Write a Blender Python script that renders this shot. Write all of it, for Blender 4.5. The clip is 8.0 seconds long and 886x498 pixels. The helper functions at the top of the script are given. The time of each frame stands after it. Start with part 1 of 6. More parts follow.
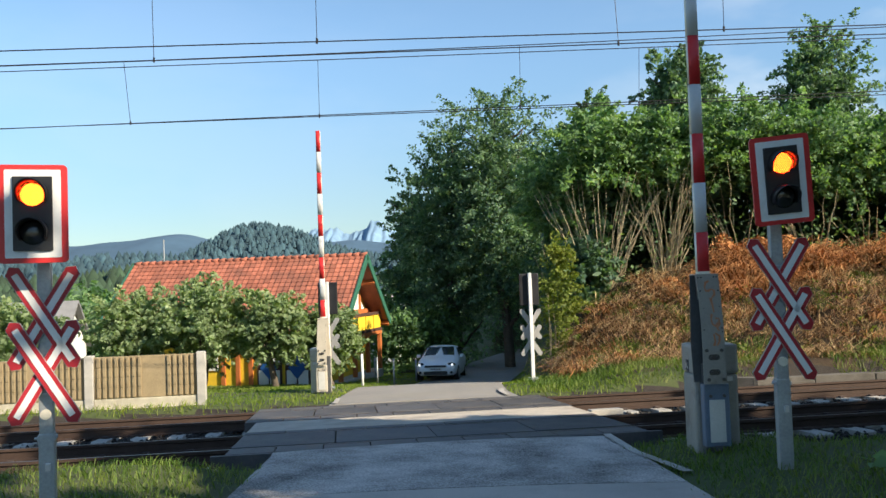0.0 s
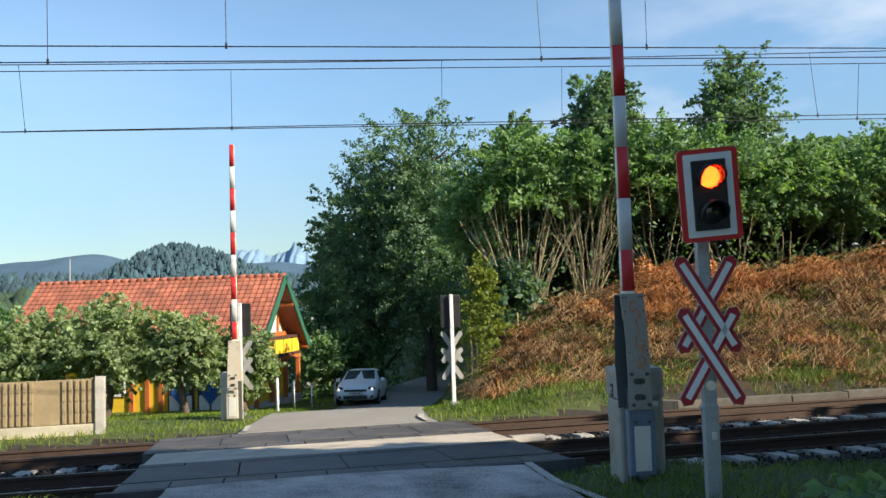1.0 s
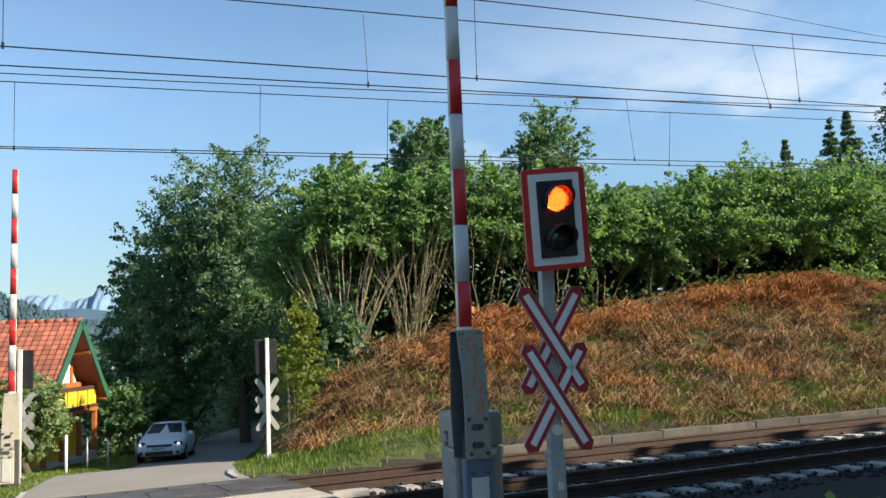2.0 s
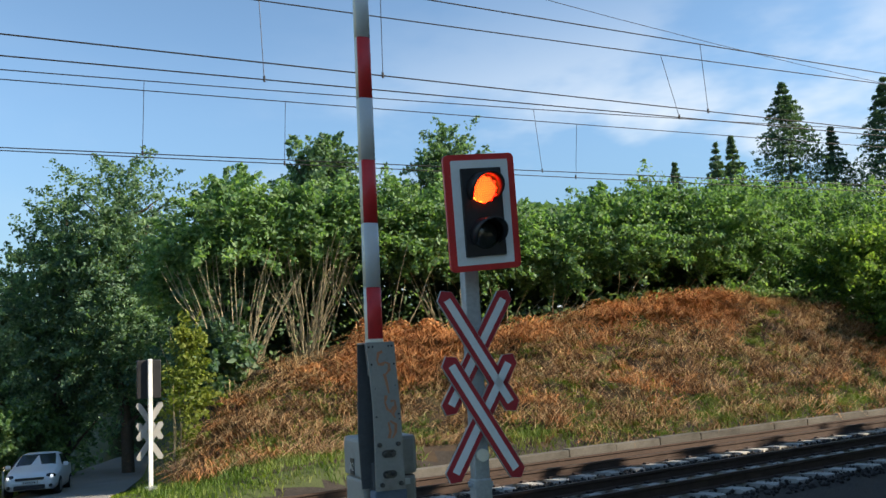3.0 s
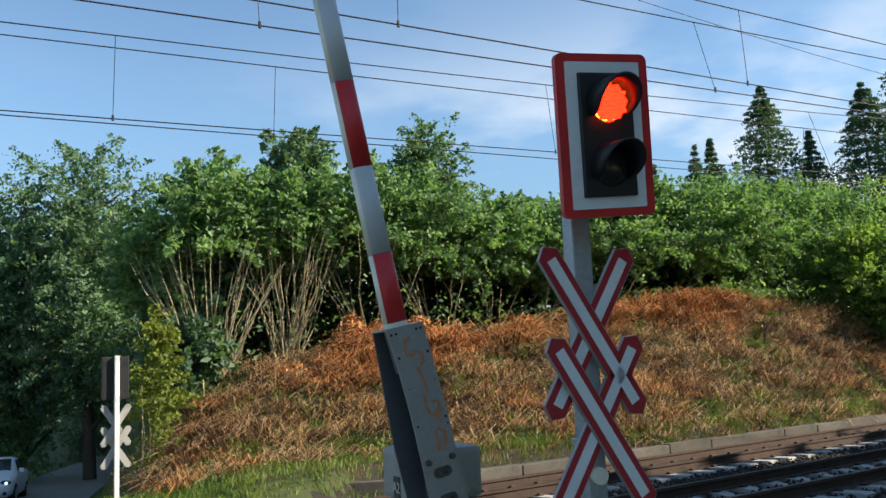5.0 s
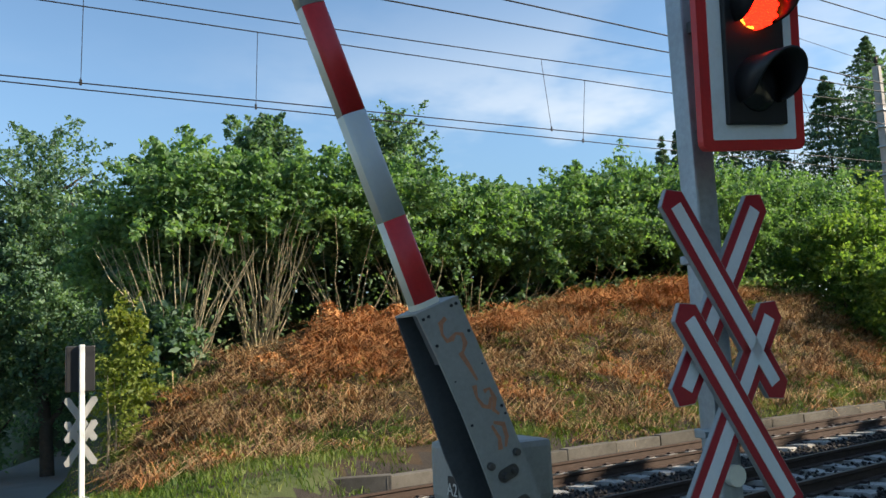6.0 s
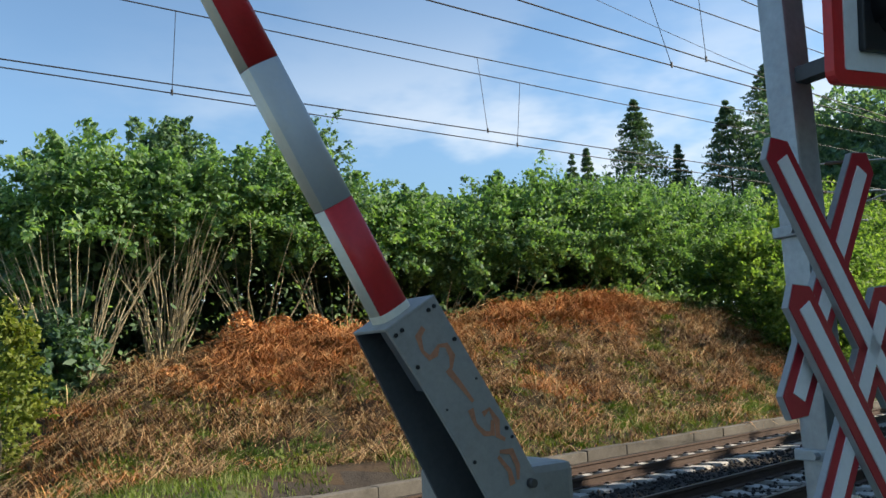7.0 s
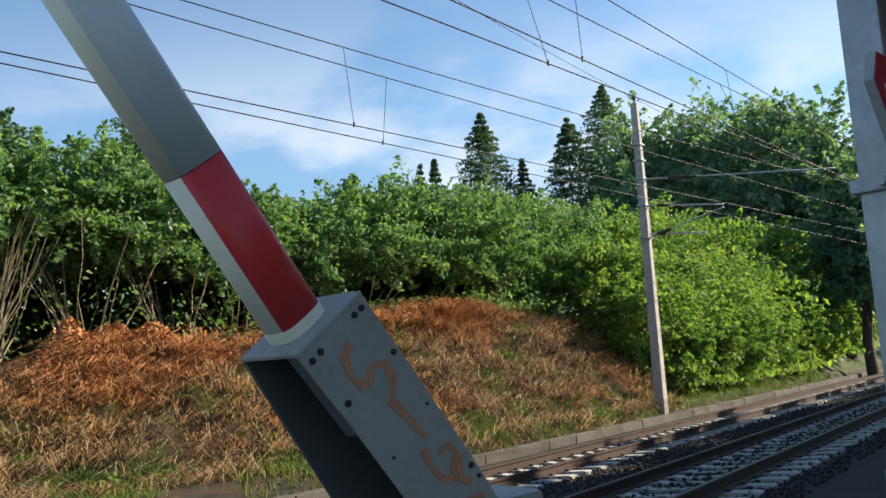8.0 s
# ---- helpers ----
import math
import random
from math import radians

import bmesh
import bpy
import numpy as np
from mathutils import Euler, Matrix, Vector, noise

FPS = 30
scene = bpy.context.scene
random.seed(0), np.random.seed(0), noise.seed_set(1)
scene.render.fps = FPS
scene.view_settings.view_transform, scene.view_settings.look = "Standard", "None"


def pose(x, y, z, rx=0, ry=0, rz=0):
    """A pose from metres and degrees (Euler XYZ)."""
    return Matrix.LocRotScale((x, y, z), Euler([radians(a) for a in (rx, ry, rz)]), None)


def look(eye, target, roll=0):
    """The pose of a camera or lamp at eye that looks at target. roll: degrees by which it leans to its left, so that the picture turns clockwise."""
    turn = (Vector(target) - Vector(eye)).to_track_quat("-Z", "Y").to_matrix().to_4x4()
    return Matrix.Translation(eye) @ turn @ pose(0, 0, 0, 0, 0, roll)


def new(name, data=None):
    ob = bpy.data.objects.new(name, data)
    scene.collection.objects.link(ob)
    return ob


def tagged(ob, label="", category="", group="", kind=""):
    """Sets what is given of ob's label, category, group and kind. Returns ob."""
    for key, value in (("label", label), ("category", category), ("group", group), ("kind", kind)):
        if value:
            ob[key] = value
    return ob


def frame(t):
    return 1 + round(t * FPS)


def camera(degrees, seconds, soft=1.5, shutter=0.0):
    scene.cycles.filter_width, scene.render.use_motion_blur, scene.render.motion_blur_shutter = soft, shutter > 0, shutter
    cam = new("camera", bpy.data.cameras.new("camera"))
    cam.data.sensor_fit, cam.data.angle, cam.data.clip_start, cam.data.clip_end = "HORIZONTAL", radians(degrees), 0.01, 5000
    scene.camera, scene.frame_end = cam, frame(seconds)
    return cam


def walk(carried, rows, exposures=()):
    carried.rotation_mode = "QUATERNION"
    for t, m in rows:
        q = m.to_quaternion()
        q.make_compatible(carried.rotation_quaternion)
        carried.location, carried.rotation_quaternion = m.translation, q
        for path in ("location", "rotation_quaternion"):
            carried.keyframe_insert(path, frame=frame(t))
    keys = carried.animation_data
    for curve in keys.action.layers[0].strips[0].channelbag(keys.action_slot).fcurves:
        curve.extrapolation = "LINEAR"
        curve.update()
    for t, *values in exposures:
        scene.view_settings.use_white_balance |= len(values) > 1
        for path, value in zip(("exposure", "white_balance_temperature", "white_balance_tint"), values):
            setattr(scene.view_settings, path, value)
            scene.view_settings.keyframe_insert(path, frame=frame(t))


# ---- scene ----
cam = camera(55.5, 8.0)
PATH = [
    (0, (0.055, 0.163, 1.603), (0.054, 2.161, 1.678), -2.0),
    (0.5, (0.107, 0.306, 1.601), (0.17, 2.302, 1.706), -2.0),
    (1, (0.175, 0.752, 1.565), (0.355, 2.74, 1.688), -1.8),
    (1.5, (0.23, 1.233, 1.502), (0.605, 3.191, 1.667), -1.8),
    (2, (0.289, 1.716, 1.484), (0.888, 3.611, 1.702), -2.3),
    (2.2, (0.314, 1.905, 1.496), (1.004, 3.768, 1.73), -2.5),
    (3.3, (0.532, 2.897, 1.418), (1.365, 4.697, 1.676), -2.9),
    (3.5, (0.548, 3.09, 1.426), (1.386, 4.887, 1.688), -2.8),
    (4, (0.595, 3.523, 1.402), (1.45, 5.31, 1.673), -2.7),
    (4.5, (0.597, 3.944, 1.381), (1.469, 5.724, 1.651), -2.6),
    (6, (0.492, 5.467, 1.299), (1.469, 7.196, 1.539), -2.8),
    (6.5, (0.521, 5.966, 1.281), (1.571, 7.649, 1.533), -2.8),
    (7, (0.595, 6.442, 1.259), (1.758, 8.048, 1.524), -2.7),
    (7.5, (0.682, 6.912, 1.243), (1.984, 8.405, 1.516), -2.8),
    (8, (0.859, 7.338, 1.245), (2.301, 8.698, 1.516), -3.3),
]
walk(cam, [(t, look(eye, target, roll)) for t, eye, target, roll in PATH])

# ---- world, sun, exposure ----
SUN_AZ, SUN_EL = 122.0, 31.0      # degrees clockwise from +y, degrees above the horizon
scene.view_settings.exposure = 0.97
world = bpy.data.worlds.new("sky")
scene.world = world
world.use_nodes = True
wt = world.node_tree
for n in list(wt.nodes):
    wt.nodes.remove(n)
w_out = wt.nodes.new("ShaderNodeOutputWorld")
w_bg = wt.nodes.new("ShaderNodeBackground")
w_sky = wt.nodes.new("ShaderNodeTexSky")
w_sky.sky_type = 'NISHITA'
w_sky.sun_disc = False
w_sky.sun_elevation = radians(SUN_EL)
w_sky.sun_rotation = radians(SUN_AZ)
w_sky.altitude = 500
w_sky.air_density, w_sky.dust_density, w_sky.ozone_density = 0.95, 0.25, 2.0
w_co = wt.nodes.new("ShaderNodeTexCoord")
w_map = wt.nodes.new("ShaderNodeMapping")
w_map.inputs["Scale"].default_value = (2.0, 2.0, 5.0)
w_map.inputs["Location"].default_value = (0.35, 0.1, 0.4)
w_n = wt.nodes.new("ShaderNodeTexNoise")
w_n.inputs["Scale"].default_value = 1.6
w_n.inputs["Detail"].default_value = 5
w_n.inputs["Roughness"].default_value = 0.55
w_sep = wt.nodes.new("ShaderNodeSeparateXYZ")
wt.links.new(w_co.outputs["Generated"], w_sep.inputs[0])


def wmath(op, a, b):
    n = wt.nodes.new("ShaderNodeMath")
    n.operation = op
    for k, v in enumerate((a, b)):
        if isinstance(v, (int, float)):
            n.inputs[k].default_value = v
        else:
            wt.links.new(v, n.inputs[k])
    return n.outputs[0]


def wrange(v, a, b, lo, hi):
    n = wt.nodes.new("ShaderNodeMapRange")
    n.interpolation_type = 'SMOOTHSTEP'
    for k, q in (("From Min", a), ("From Max", b), ("To Min", lo), ("To Max", hi)):
        n.inputs[k].default_value = q
    wt.links.new(v, n.inputs["Value"])
    return n.outputs[0]


# clouds: a bank towards the railway's far end, thin streaks low over the valley
toward = wmath('ADD', wmath('MULTIPLY', w_sep.outputs["X"], 0.84), wmath('MULTIPLY', w_sep.outputs["Y"], 0.54))
amount = wmath('MULTIPLY', wrange(toward, 0.62, 0.98, 0.08, 1.0), wrange(w_sep.outputs["Z"], 0.20, 0.42, 1.0, 0.12))
low = wmath('MULTIPLY', wrange(w_sep.outputs["Z"], 0.05, 0.11, 0.15, 0.0), 1.0)
amount = wmath('MAXIMUM', amount, low)
cover = wmath('MULTIPLY', wrange(w_n.outputs["Fac"], 0.42, 0.62, 0.0, 0.9), amount)
w_tint = wt.nodes.new("ShaderNodeMixRGB")
w_tint.blend_type = 'MULTIPLY'
w_tint.inputs["Fac"].default_value = 1.0
w_tint.inputs["Color2"].default_value = (0.94, 1.02, 0.99, 1)
w_haze = wt.nodes.new("ShaderNodeVectorMath")
w_haze.operation = 'SCALE'
wt.links.new(w_sky.outputs["Color"], w_haze.inputs[0])
wt.links.new(wrange(w_sep.outputs["Z"], 0.0, 0.32, 0.5, 1.0), w_haze.inputs["Scale"])
wt.links.new(w_haze.outputs["Vector"], w_tint.inputs["Color1"])
w_mix = wt.nodes.new("ShaderNodeMixRGB")
w_mix.inputs["Color2"].default_value = (4.6, 4.9, 5.2, 1)
wt.links.new(w_co.outputs["Generated"], w_map.inputs["Vector"])
wt.links.new(w_map.outputs["Vector"], w_n.inputs["Vector"])
wt.links.new(cover, w_mix.inputs["Fac"])
wt.links.new(w_tint.outputs["Color"], w_mix.inputs["Color1"])
wt.links.new(w_mix.outputs["Color"], w_bg.inputs["Color"])
w_bg.inputs["Strength"].default_value = 0.108
wt.links.new(w_bg.outputs["Background"], w_out.inputs["Surface"])

sun = new("sun", bpy.data.lights.new("sun", "SUN"))
sun.data.energy = 5.0
sun.data.angle = radians(0.5)
sun.data.color = (1.0, 0.87, 0.68)
sd = Vector((math.sin(radians(SUN_AZ)) * math.cos(radians(SUN_EL)), math.cos(radians(SUN_AZ)) * math.cos(radians(SUN_EL)), math.sin(radians(SUN_EL))))
sun.matrix_world = look(sd * 100, (0, 0, 0))


# ---- materials ----
def node(nt, kind, **kw):
    n = nt.nodes.new(kind)
    for k, v in kw.items():
        n.inputs[k].default_value = v
    return n


def surface(name, colour, rough=0.6, metal=0.0, spread=0.25, scale=6.0, grain=60.0, bump=0.15, dirt=None, dirt_amount=0.3, spec=0.4, island=0.0, island_colours=None, object_random=0.0):
    """A node material: base colour broken up at two scales, bump, an optional dirt colour in patches, an optional change from piece to piece."""
    m = bpy.data.materials.new(name)
    m.use_nodes = True
    nt = m.node_tree
    b = nt.nodes["Principled BSDF"]
    b.inputs["Roughness"].default_value = rough
    b.inputs["Metallic"].default_value = metal
    b.inputs["Specular IOR Level"].default_value = spec
    co = nt.nodes.new("ShaderNodeTexCoord")
    n1 = node(nt, "ShaderNodeTexNoise", Scale=scale, Detail=6.0, Roughness=0.6)
    n2 = node(nt, "ShaderNodeTexNoise", Scale=grain, Detail=3.0, Roughness=0.6)
    nt.links.new(co.outputs["Object"], n1.inputs["Vector"])
    nt.links.new(co.outputs["Object"], n2.inputs["Vector"])
    if island_colours:
        gi = nt.nodes.new("ShaderNodeNewGeometry")
        ramp = nt.nodes.new("ShaderNodeValToRGB")
        el = ramp.color_ramp.elements
        while len(el) < len(island_colours):
            el.new(0.5)
        for i, c in enumerate(island_colours):
            el[i].position = i / (len(island_colours) - 1)
            el[i].color = (*c, 1)
        nt.links.new(gi.outputs["Random Per Island"], ramp.inputs["Fac"])
        base = ramp.outputs["Color"]
    else:
        rgb = nt.nodes.new("ShaderNodeRGB")
        rgb.outputs[0].default_value = (*colour, 1)
        base = rgb.outputs[0]
    add = node(nt, "ShaderNodeMath")
    add.operation = 'ADD'
    nt.links.new(n1.outputs["Fac"], add.inputs[0])
    nt.links.new(n2.outputs["Fac"], add.inputs[1])
    mr = nt.nodes.new("ShaderNodeMapRange")
    mr.inputs["From Min"].default_value, mr.inputs["From Max"].default_value = 0.6, 1.4
    mr.inputs["To Min"].default_value, mr.inputs["To Max"].default_value = 1 - spread, 1 + spread
    nt.links.new(add.outputs[0], mr.inputs["Value"])
    val = mr.outputs[0]
    if island or object_random:
        src = nt.nodes.new("ShaderNodeNewGeometry").outputs["Random Per Island"] if island else nt.nodes.new("ShaderNodeObjectInfo").outputs["Random"]
        k = island or object_random
        m2 = nt.nodes.new("ShaderNodeMapRange")
        m2.inputs["To Min"].default_value, m2.inputs["To Max"].default_value = 1 - k, 1 + k
        nt.links.new(src, m2.inputs["Value"])
        mu = node(nt, "ShaderNodeMath")
        mu.operation = 'MULTIPLY'
        nt.links.new(val, mu.inputs[0])
        nt.links.new(m2.outputs[0], mu.inputs[1])
        val = mu.outputs[0]
    vm = nt.nodes.new("ShaderNodeVectorMath")
    vm.operation = 'SCALE'
    nt.links.new(base, vm.inputs[0])
    nt.links.new(val, vm.inputs["Scale"])
    col = vm.outputs[0]
    if dirt:
        n3 = node(nt, "ShaderNodeTexNoise", Scale=scale * 0.45, Detail=8.0, Roughness=0.68)
        nt.links.new(co.outputs["Object"], n3.inputs["Vector"])
        r3 = nt.nodes.new("ShaderNodeMapRange")
        r3.inputs["From Min"].default_value, r3.inputs["From Max"].default_value = 0.62 - dirt_amount * 0.4, 0.75
        nt.links.new(n3.outputs["Fac"], r3.inputs["Value"])
        mx = nt.nodes.new("ShaderNodeMixRGB")
        mx.inputs["Color2"].default_value = (*dirt, 1)
        nt.links.new(r3.outputs[0], mx.inputs["Fac"])
        nt.links.new(col, mx.inputs["Color1"])
        col = mx.outputs["Color"]
    nt.links.new(col, b.inputs["Base Color"])
    if bump:
        bp = node(nt, "ShaderNodeBump", Strength=bump, Distance=0.02)
        nt.links.new(add.outputs[0], bp.inputs["Height"])
        nt.links.new(bp.outputs["Normal"], b.inputs["Normal"])
    return m


def foliage(name, colours, trans=0.35, rough=0.6, spread_scale=0.6):
    """Leaves: colour from leaf to leaf and in patches, some light passing through."""
    m = bpy.data.materials.new(name)
    m.use_nodes = True
    nt = m.node_tree
    b = nt.nodes["Principled BSDF"]
    b.inputs["Roughness"].default_value = rough
    b.inputs["Specular IOR Level"].default_value = 0.35
    geo = nt.nodes.new("ShaderNodeNewGeometry")
    co = nt.nodes.new("ShaderNodeTexCoord")
    n1 = node(nt, "ShaderNodeTexNoise", Scale=spread_scale, Detail=3.0)
    nt.links.new(co.outputs["Object"], n1.inputs["Vector"])
    a = node(nt, "ShaderNodeMath")
    a.operation = 'MULTIPLY_ADD'
    a.inputs[1].default_value = 0.55
    nt.links.new(geo.outputs["Random Per Island"], a.inputs[0])
    s = node(nt, "ShaderNodeMath")
    s.operation = 'MULTIPLY_ADD'
    s.inputs[1].default_value, s.inputs[2].default_value = 1.6, -0.55
    nt.links.new(n1.outputs["Fac"], s.inputs[0])
    nt.links.new(s.outputs[0], a.inputs[2])
    ramp = nt.nodes.new("ShaderNodeValToRGB")
    el = ramp.color_ramp.elements
    while len(el) < len(colours):
        el.new(0.5)
    for i, c in enumerate(colours):
        el[i].position = i / (len(colours) - 1)
        el[i].color = (*c, 1)
    nt.links.new(a.outputs[0], ramp.inputs["Fac"])
    nt.links.new(ramp.outputs["Color"], b.inputs["Base Color"])
    tr = nt.nodes.new("ShaderNodeBsdfTranslucent")
    br = nt.nodes.new("ShaderNodeMixRGB")
    br.blend_type = 'MULTIPLY'
    br.inputs["Fac"].default_value = 1
    br.inputs["Color2"].default_value = (1.5, 1.7, 0.6, 1)
    nt.links.new(ramp.outputs["Color"], br.inputs["Color1"])
    nt.links.new(br.outputs["Color"], tr.inputs["Color"])
    mix = nt.nodes.new("ShaderNodeMixShader")
    mix.inputs["Fac"].default_value = trans
    nt.links.new(b.outputs[0], mix.inputs[1])
    nt.links.new(tr.outputs[0], mix.inputs[2])
    nt.links.new(mix.outputs[0], nt.nodes["Material Output"].inputs["Surface"])
    return m


def glow(name, colour, strength):
    m = bpy.data.materials.new(name)
    m.use_nodes = True
    b = m.node_tree.nodes["Principled BSDF"]
    b.inputs["Base Color"].default_value = (*colour, 1)
    b.inputs["Emission Color"].default_value = (*colour, 1)
    b.inputs["Emission Strength"].default_value = strength
    return m


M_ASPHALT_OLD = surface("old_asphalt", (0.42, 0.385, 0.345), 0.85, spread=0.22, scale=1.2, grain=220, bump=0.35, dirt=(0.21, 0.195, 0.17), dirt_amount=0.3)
M_ASPHALT_NEW = surface("coarse_asphalt", (0.37, 0.345, 0.32), 0.9, spread=1.0, scale=1.5, grain=48, bump=1.0)
M_ASPHALT_FAR = surface("far_asphalt", (0.25, 0.235, 0.215), 0.9, spread=0.2, scale=0.8, grain=120, bump=0.3, dirt=(0.26, 0.24, 0.2), dirt_amount=0.3)
M_KERB = surface("kerb_concrete", (0.12, 0.11, 0.095), 0.9, spread=0.35, scale=2.5, grain=50, bump=0.4, dirt=(0.05, 0.045, 0.036), dirt_amount=0.5, object_random=0.2)
M_PANEL = surface("rubber_panel", (0.065, 0.065, 0.07), 0.62, spread=0.35, scale=3, grain=60, bump=0.3, dirt=(0.13, 0.115, 0.1), dirt_amount=0.45, object_random=0.25)
M_CONCRETE = surface("concrete", (0.42, 0.40, 0.36), 0.85, spread=0.25, scale=3, grain=70, bump=0.3, dirt=(0.22, 0.2, 0.16), dirt_amount=0.35)
M_STRIP = surface("crossing_strip", (0.46, 0.41, 0.34), 0.9, spread=0.3, scale=3, grain=90, bump=0.4, dirt=(0.3, 0.25, 0.2), dirt_amount=0.4)
M_SLEEPER = surface("sleeper_concrete", (0.38, 0.36, 0.325), 0.85, spread=0.25, scale=5, grain=60, bump=0.3, dirt=(0.16, 0.12, 0.09), dirt_amount=0.4, object_random=0.12)
M_RUST = surface("rusty_rail", (0.055, 0.034, 0.025), 0.75, 0.2, spread=0.35, scale=6, grain=80, bump=0.3)
M_RUST_DARK = surface("brown_rail", (0.05, 0.035, 0.03), 0.65, 0.2, spread=0.35, scale=6, grain=80, bump=0.3)
M_STEEL = surface("rail_head", (0.10, 0.085, 0.075), 0.5, 0.8, spread=0.2, scale=9, grain=90, bump=0.1)
M_BALLAST = surface("ballast_stone", (0.036, 0.031, 0.028), 0.9, spread=0.35, scale=9, grain=60, bump=0.3, island=0.5)
M_BED = surface("track_bed", (0.028, 0.023, 0.019), 0.95, spread=0.5, scale=9, grain=50, bump=0.8, dirt=(0.045, 0.036, 0.03), dirt_amount=0.5)
M_GROUND = surface("earth_and_grass", (0.06, 0.08, 0.025), 0.95, spread=0.4, scale=0.7, grain=30, bump=0.5, dirt=(0.075, 0.06, 0.032), dirt_amount=0.35)
M_BANK = surface("cut_bank_earth", (0.045, 0.029, 0.016), 0.95, spread=0.5, scale=1.4, grain=24, bump=0.9, dirt=(0.06, 0.07, 0.02), dirt_amount=0.35)
M_GREY = surface("grey_paint", (0.30, 0.285, 0.25), 0.5, spread=0.14, scale=4, grain=50, bump=0.05, dirt=(0.12, 0.09, 0.075), dirt_amount=0.25)
# dark paint on small parts; inside the barrier bracket it stands for shade
M_GREY_DARK = surface("dark_grey_paint_and_shade", (0.075, 0.078, 0.08), 0.55, spread=0.2, scale=5, grain=50, bump=0.05, dirt=(0.05, 0.045, 0.04))
M_BLUEGREY = surface("blue_grey_cover", (0.12, 0.16, 0.22), 0.5, spread=0.15, scale=5, grain=50, bump=0.05)
M_BEIGE = surface("beige_paint", (0.50, 0.45, 0.36), 0.55, spread=0.12, scale=4, grain=50, bump=0.05, dirt=(0.33, 0.3, 0.24))
M_LABEL = surface("pale_plate", (0.55, 0.54, 0.5), 0.5, spread=0.12, scale=8, grain=60, bump=0.03)
M_GALV = surface("galvanised_steel", (0.36, 0.385, 0.40), 0.48, 0.55, spread=0.2, scale=7, grain=40, bump=0.06, dirt=(0.3, 0.31, 0.31))
M_WHITE = surface("white_reflective", (0.72, 0.72, 0.70), 0.45, spread=0.06, scale=5, grain=60, bump=0.02, dirt=(0.55, 0.54, 0.5), dirt_amount=0.2)
M_ARM_WHITE = surface("arm_white", (0.52, 0.53, 0.52), 0.35, spread=0.06, scale=4, grain=60, bump=0.03, dirt=(0.58, 0.55, 0.46), dirt_amount=0.25)
M_CREAM = surface("arm_cream_side", (0.74, 0.68, 0.54), 0.45, spread=0.08, scale=4, grain=60, bump=0.03)
M_RED = surface("red_paint", (0.55, 0.028, 0.028), 0.4, spread=0.12, scale=6, grain=60, bump=0.03, dirt=(0.38, 0.03, 0.03), dirt_amount=0.2)
M_RED_DULL = surface("sign_red", (0.36, 0.02, 0.03), 0.42, spread=0.1, scale=6, grain=60, bump=0.03)
M_SIGNBACK = surface("sign_back", (0.36, 0.355, 0.34), 0.5, 0.3, spread=0.12, scale=6, grain=60, bump=0.03)
M_BLACK = surface("signal_black", (0.018, 0.018, 0.02), 0.45, spread=0.2, scale=8, grain=60, bump=0.03)
M_LENS = surface("dark_lens", (0.02, 0.02, 0.022), 0.15, spread=0.1, scale=8, grain=60, bump=0.0, spec=0.6)
M_LED = glow("lit_led", (1.0, 0.30, 0.02), 3.4)
M_LEDRED = glow("lit_lens_wall", (1.0, 0.028, 0.01), 1.3)
M_GRAFFITI = surface("orange_spray", (0.44, 0.19, 0.10), 0.6, spread=0.25, scale=9, grain=70, bump=0.02)
M_BOLT = surface("bolt_steel", (0.12, 0.11, 0.1), 0.5, 0.7, spread=0.2, scale=30, grain=90, bump=0.05)
M_WIRE = surface("wire", (0.03, 0.03, 0.032), 0.6, 0.5, spread=0.1, scale=3, grain=30, bump=0.0)
M_MASTC = surface("mast_concrete", (0.42, 0.39, 0.36), 0.85, spread=0.18, scale=2, grain=40, bump=0.25, dirt=(0.28, 0.26, 0.24), dirt_amount=0.35)
M_BARK = surface("bark", (0.10, 0.08, 0.06), 0.95, spread=0.4, scale=5, grain=40, bump=0.7)
M_STEM = surface("pale_stem", (0.34, 0.285, 0.18), 0.85, spread=0.35, scale=5, grain=40, bump=0.4, island=0.4)
L_HEDGE = foliage("hazel_leaves", [(0.055, 0.105, 0.062), (0.110, 0.195, 0.098), (0.180, 0.290, 0.130), (0.280, 0.390, 0.170)], 0.4)
L_TREE = foliage("tree_leaves", [(0.036, 0.076, 0.066), (0.078, 0.140, 0.098), (0.140, 0.222, 0.130), (0.250, 0.355, 0.215)], 0.4)
# tree leaves again, paler and bluer to hold distance haze in the colour
L_WOOD = foliage("hazy_wood_leaves", [(0.060, 0.112, 0.100), (0.112, 0.190, 0.142), (0.180, 0.280, 0.180), (0.300, 0.390, 0.250)], 0.4)
L_SPRUCE = foliage("spruce_needles", [(0.045, 0.088, 0.064), (0.085, 0.145, 0.092), (0.140, 0.205, 0.115)], 0.25)
L_WILLOW = foliage("willow_leaves", [(0.105, 0.155, 0.080), (0.210, 0.275, 0.140), (0.370, 0.440, 0.235)], 0.4)
# hazel leaves again, with sunlight put into a brighter, yellower colour
L_SUNLIT = foliage("sunlit_hazel_leaves", [(0.060, 0.110, 0.040), (0.120, 0.195, 0.062), (0.210, 0.300, 0.090), (0.340, 0.410, 0.140)], 0.45)
L_VINE = foliage("vine_leaves", [(0.091, 0.130, 0.026), (0.169, 0.208, 0.039), (0.260, 0.260, 0.052)], 0.35)
L_GRASS = foliage("grass_blades", [(0.042, 0.090, 0.014), (0.090, 0.150, 0.024), (0.156, 0.204, 0.042), (0.228, 0.228, 0.084)], 0.3)
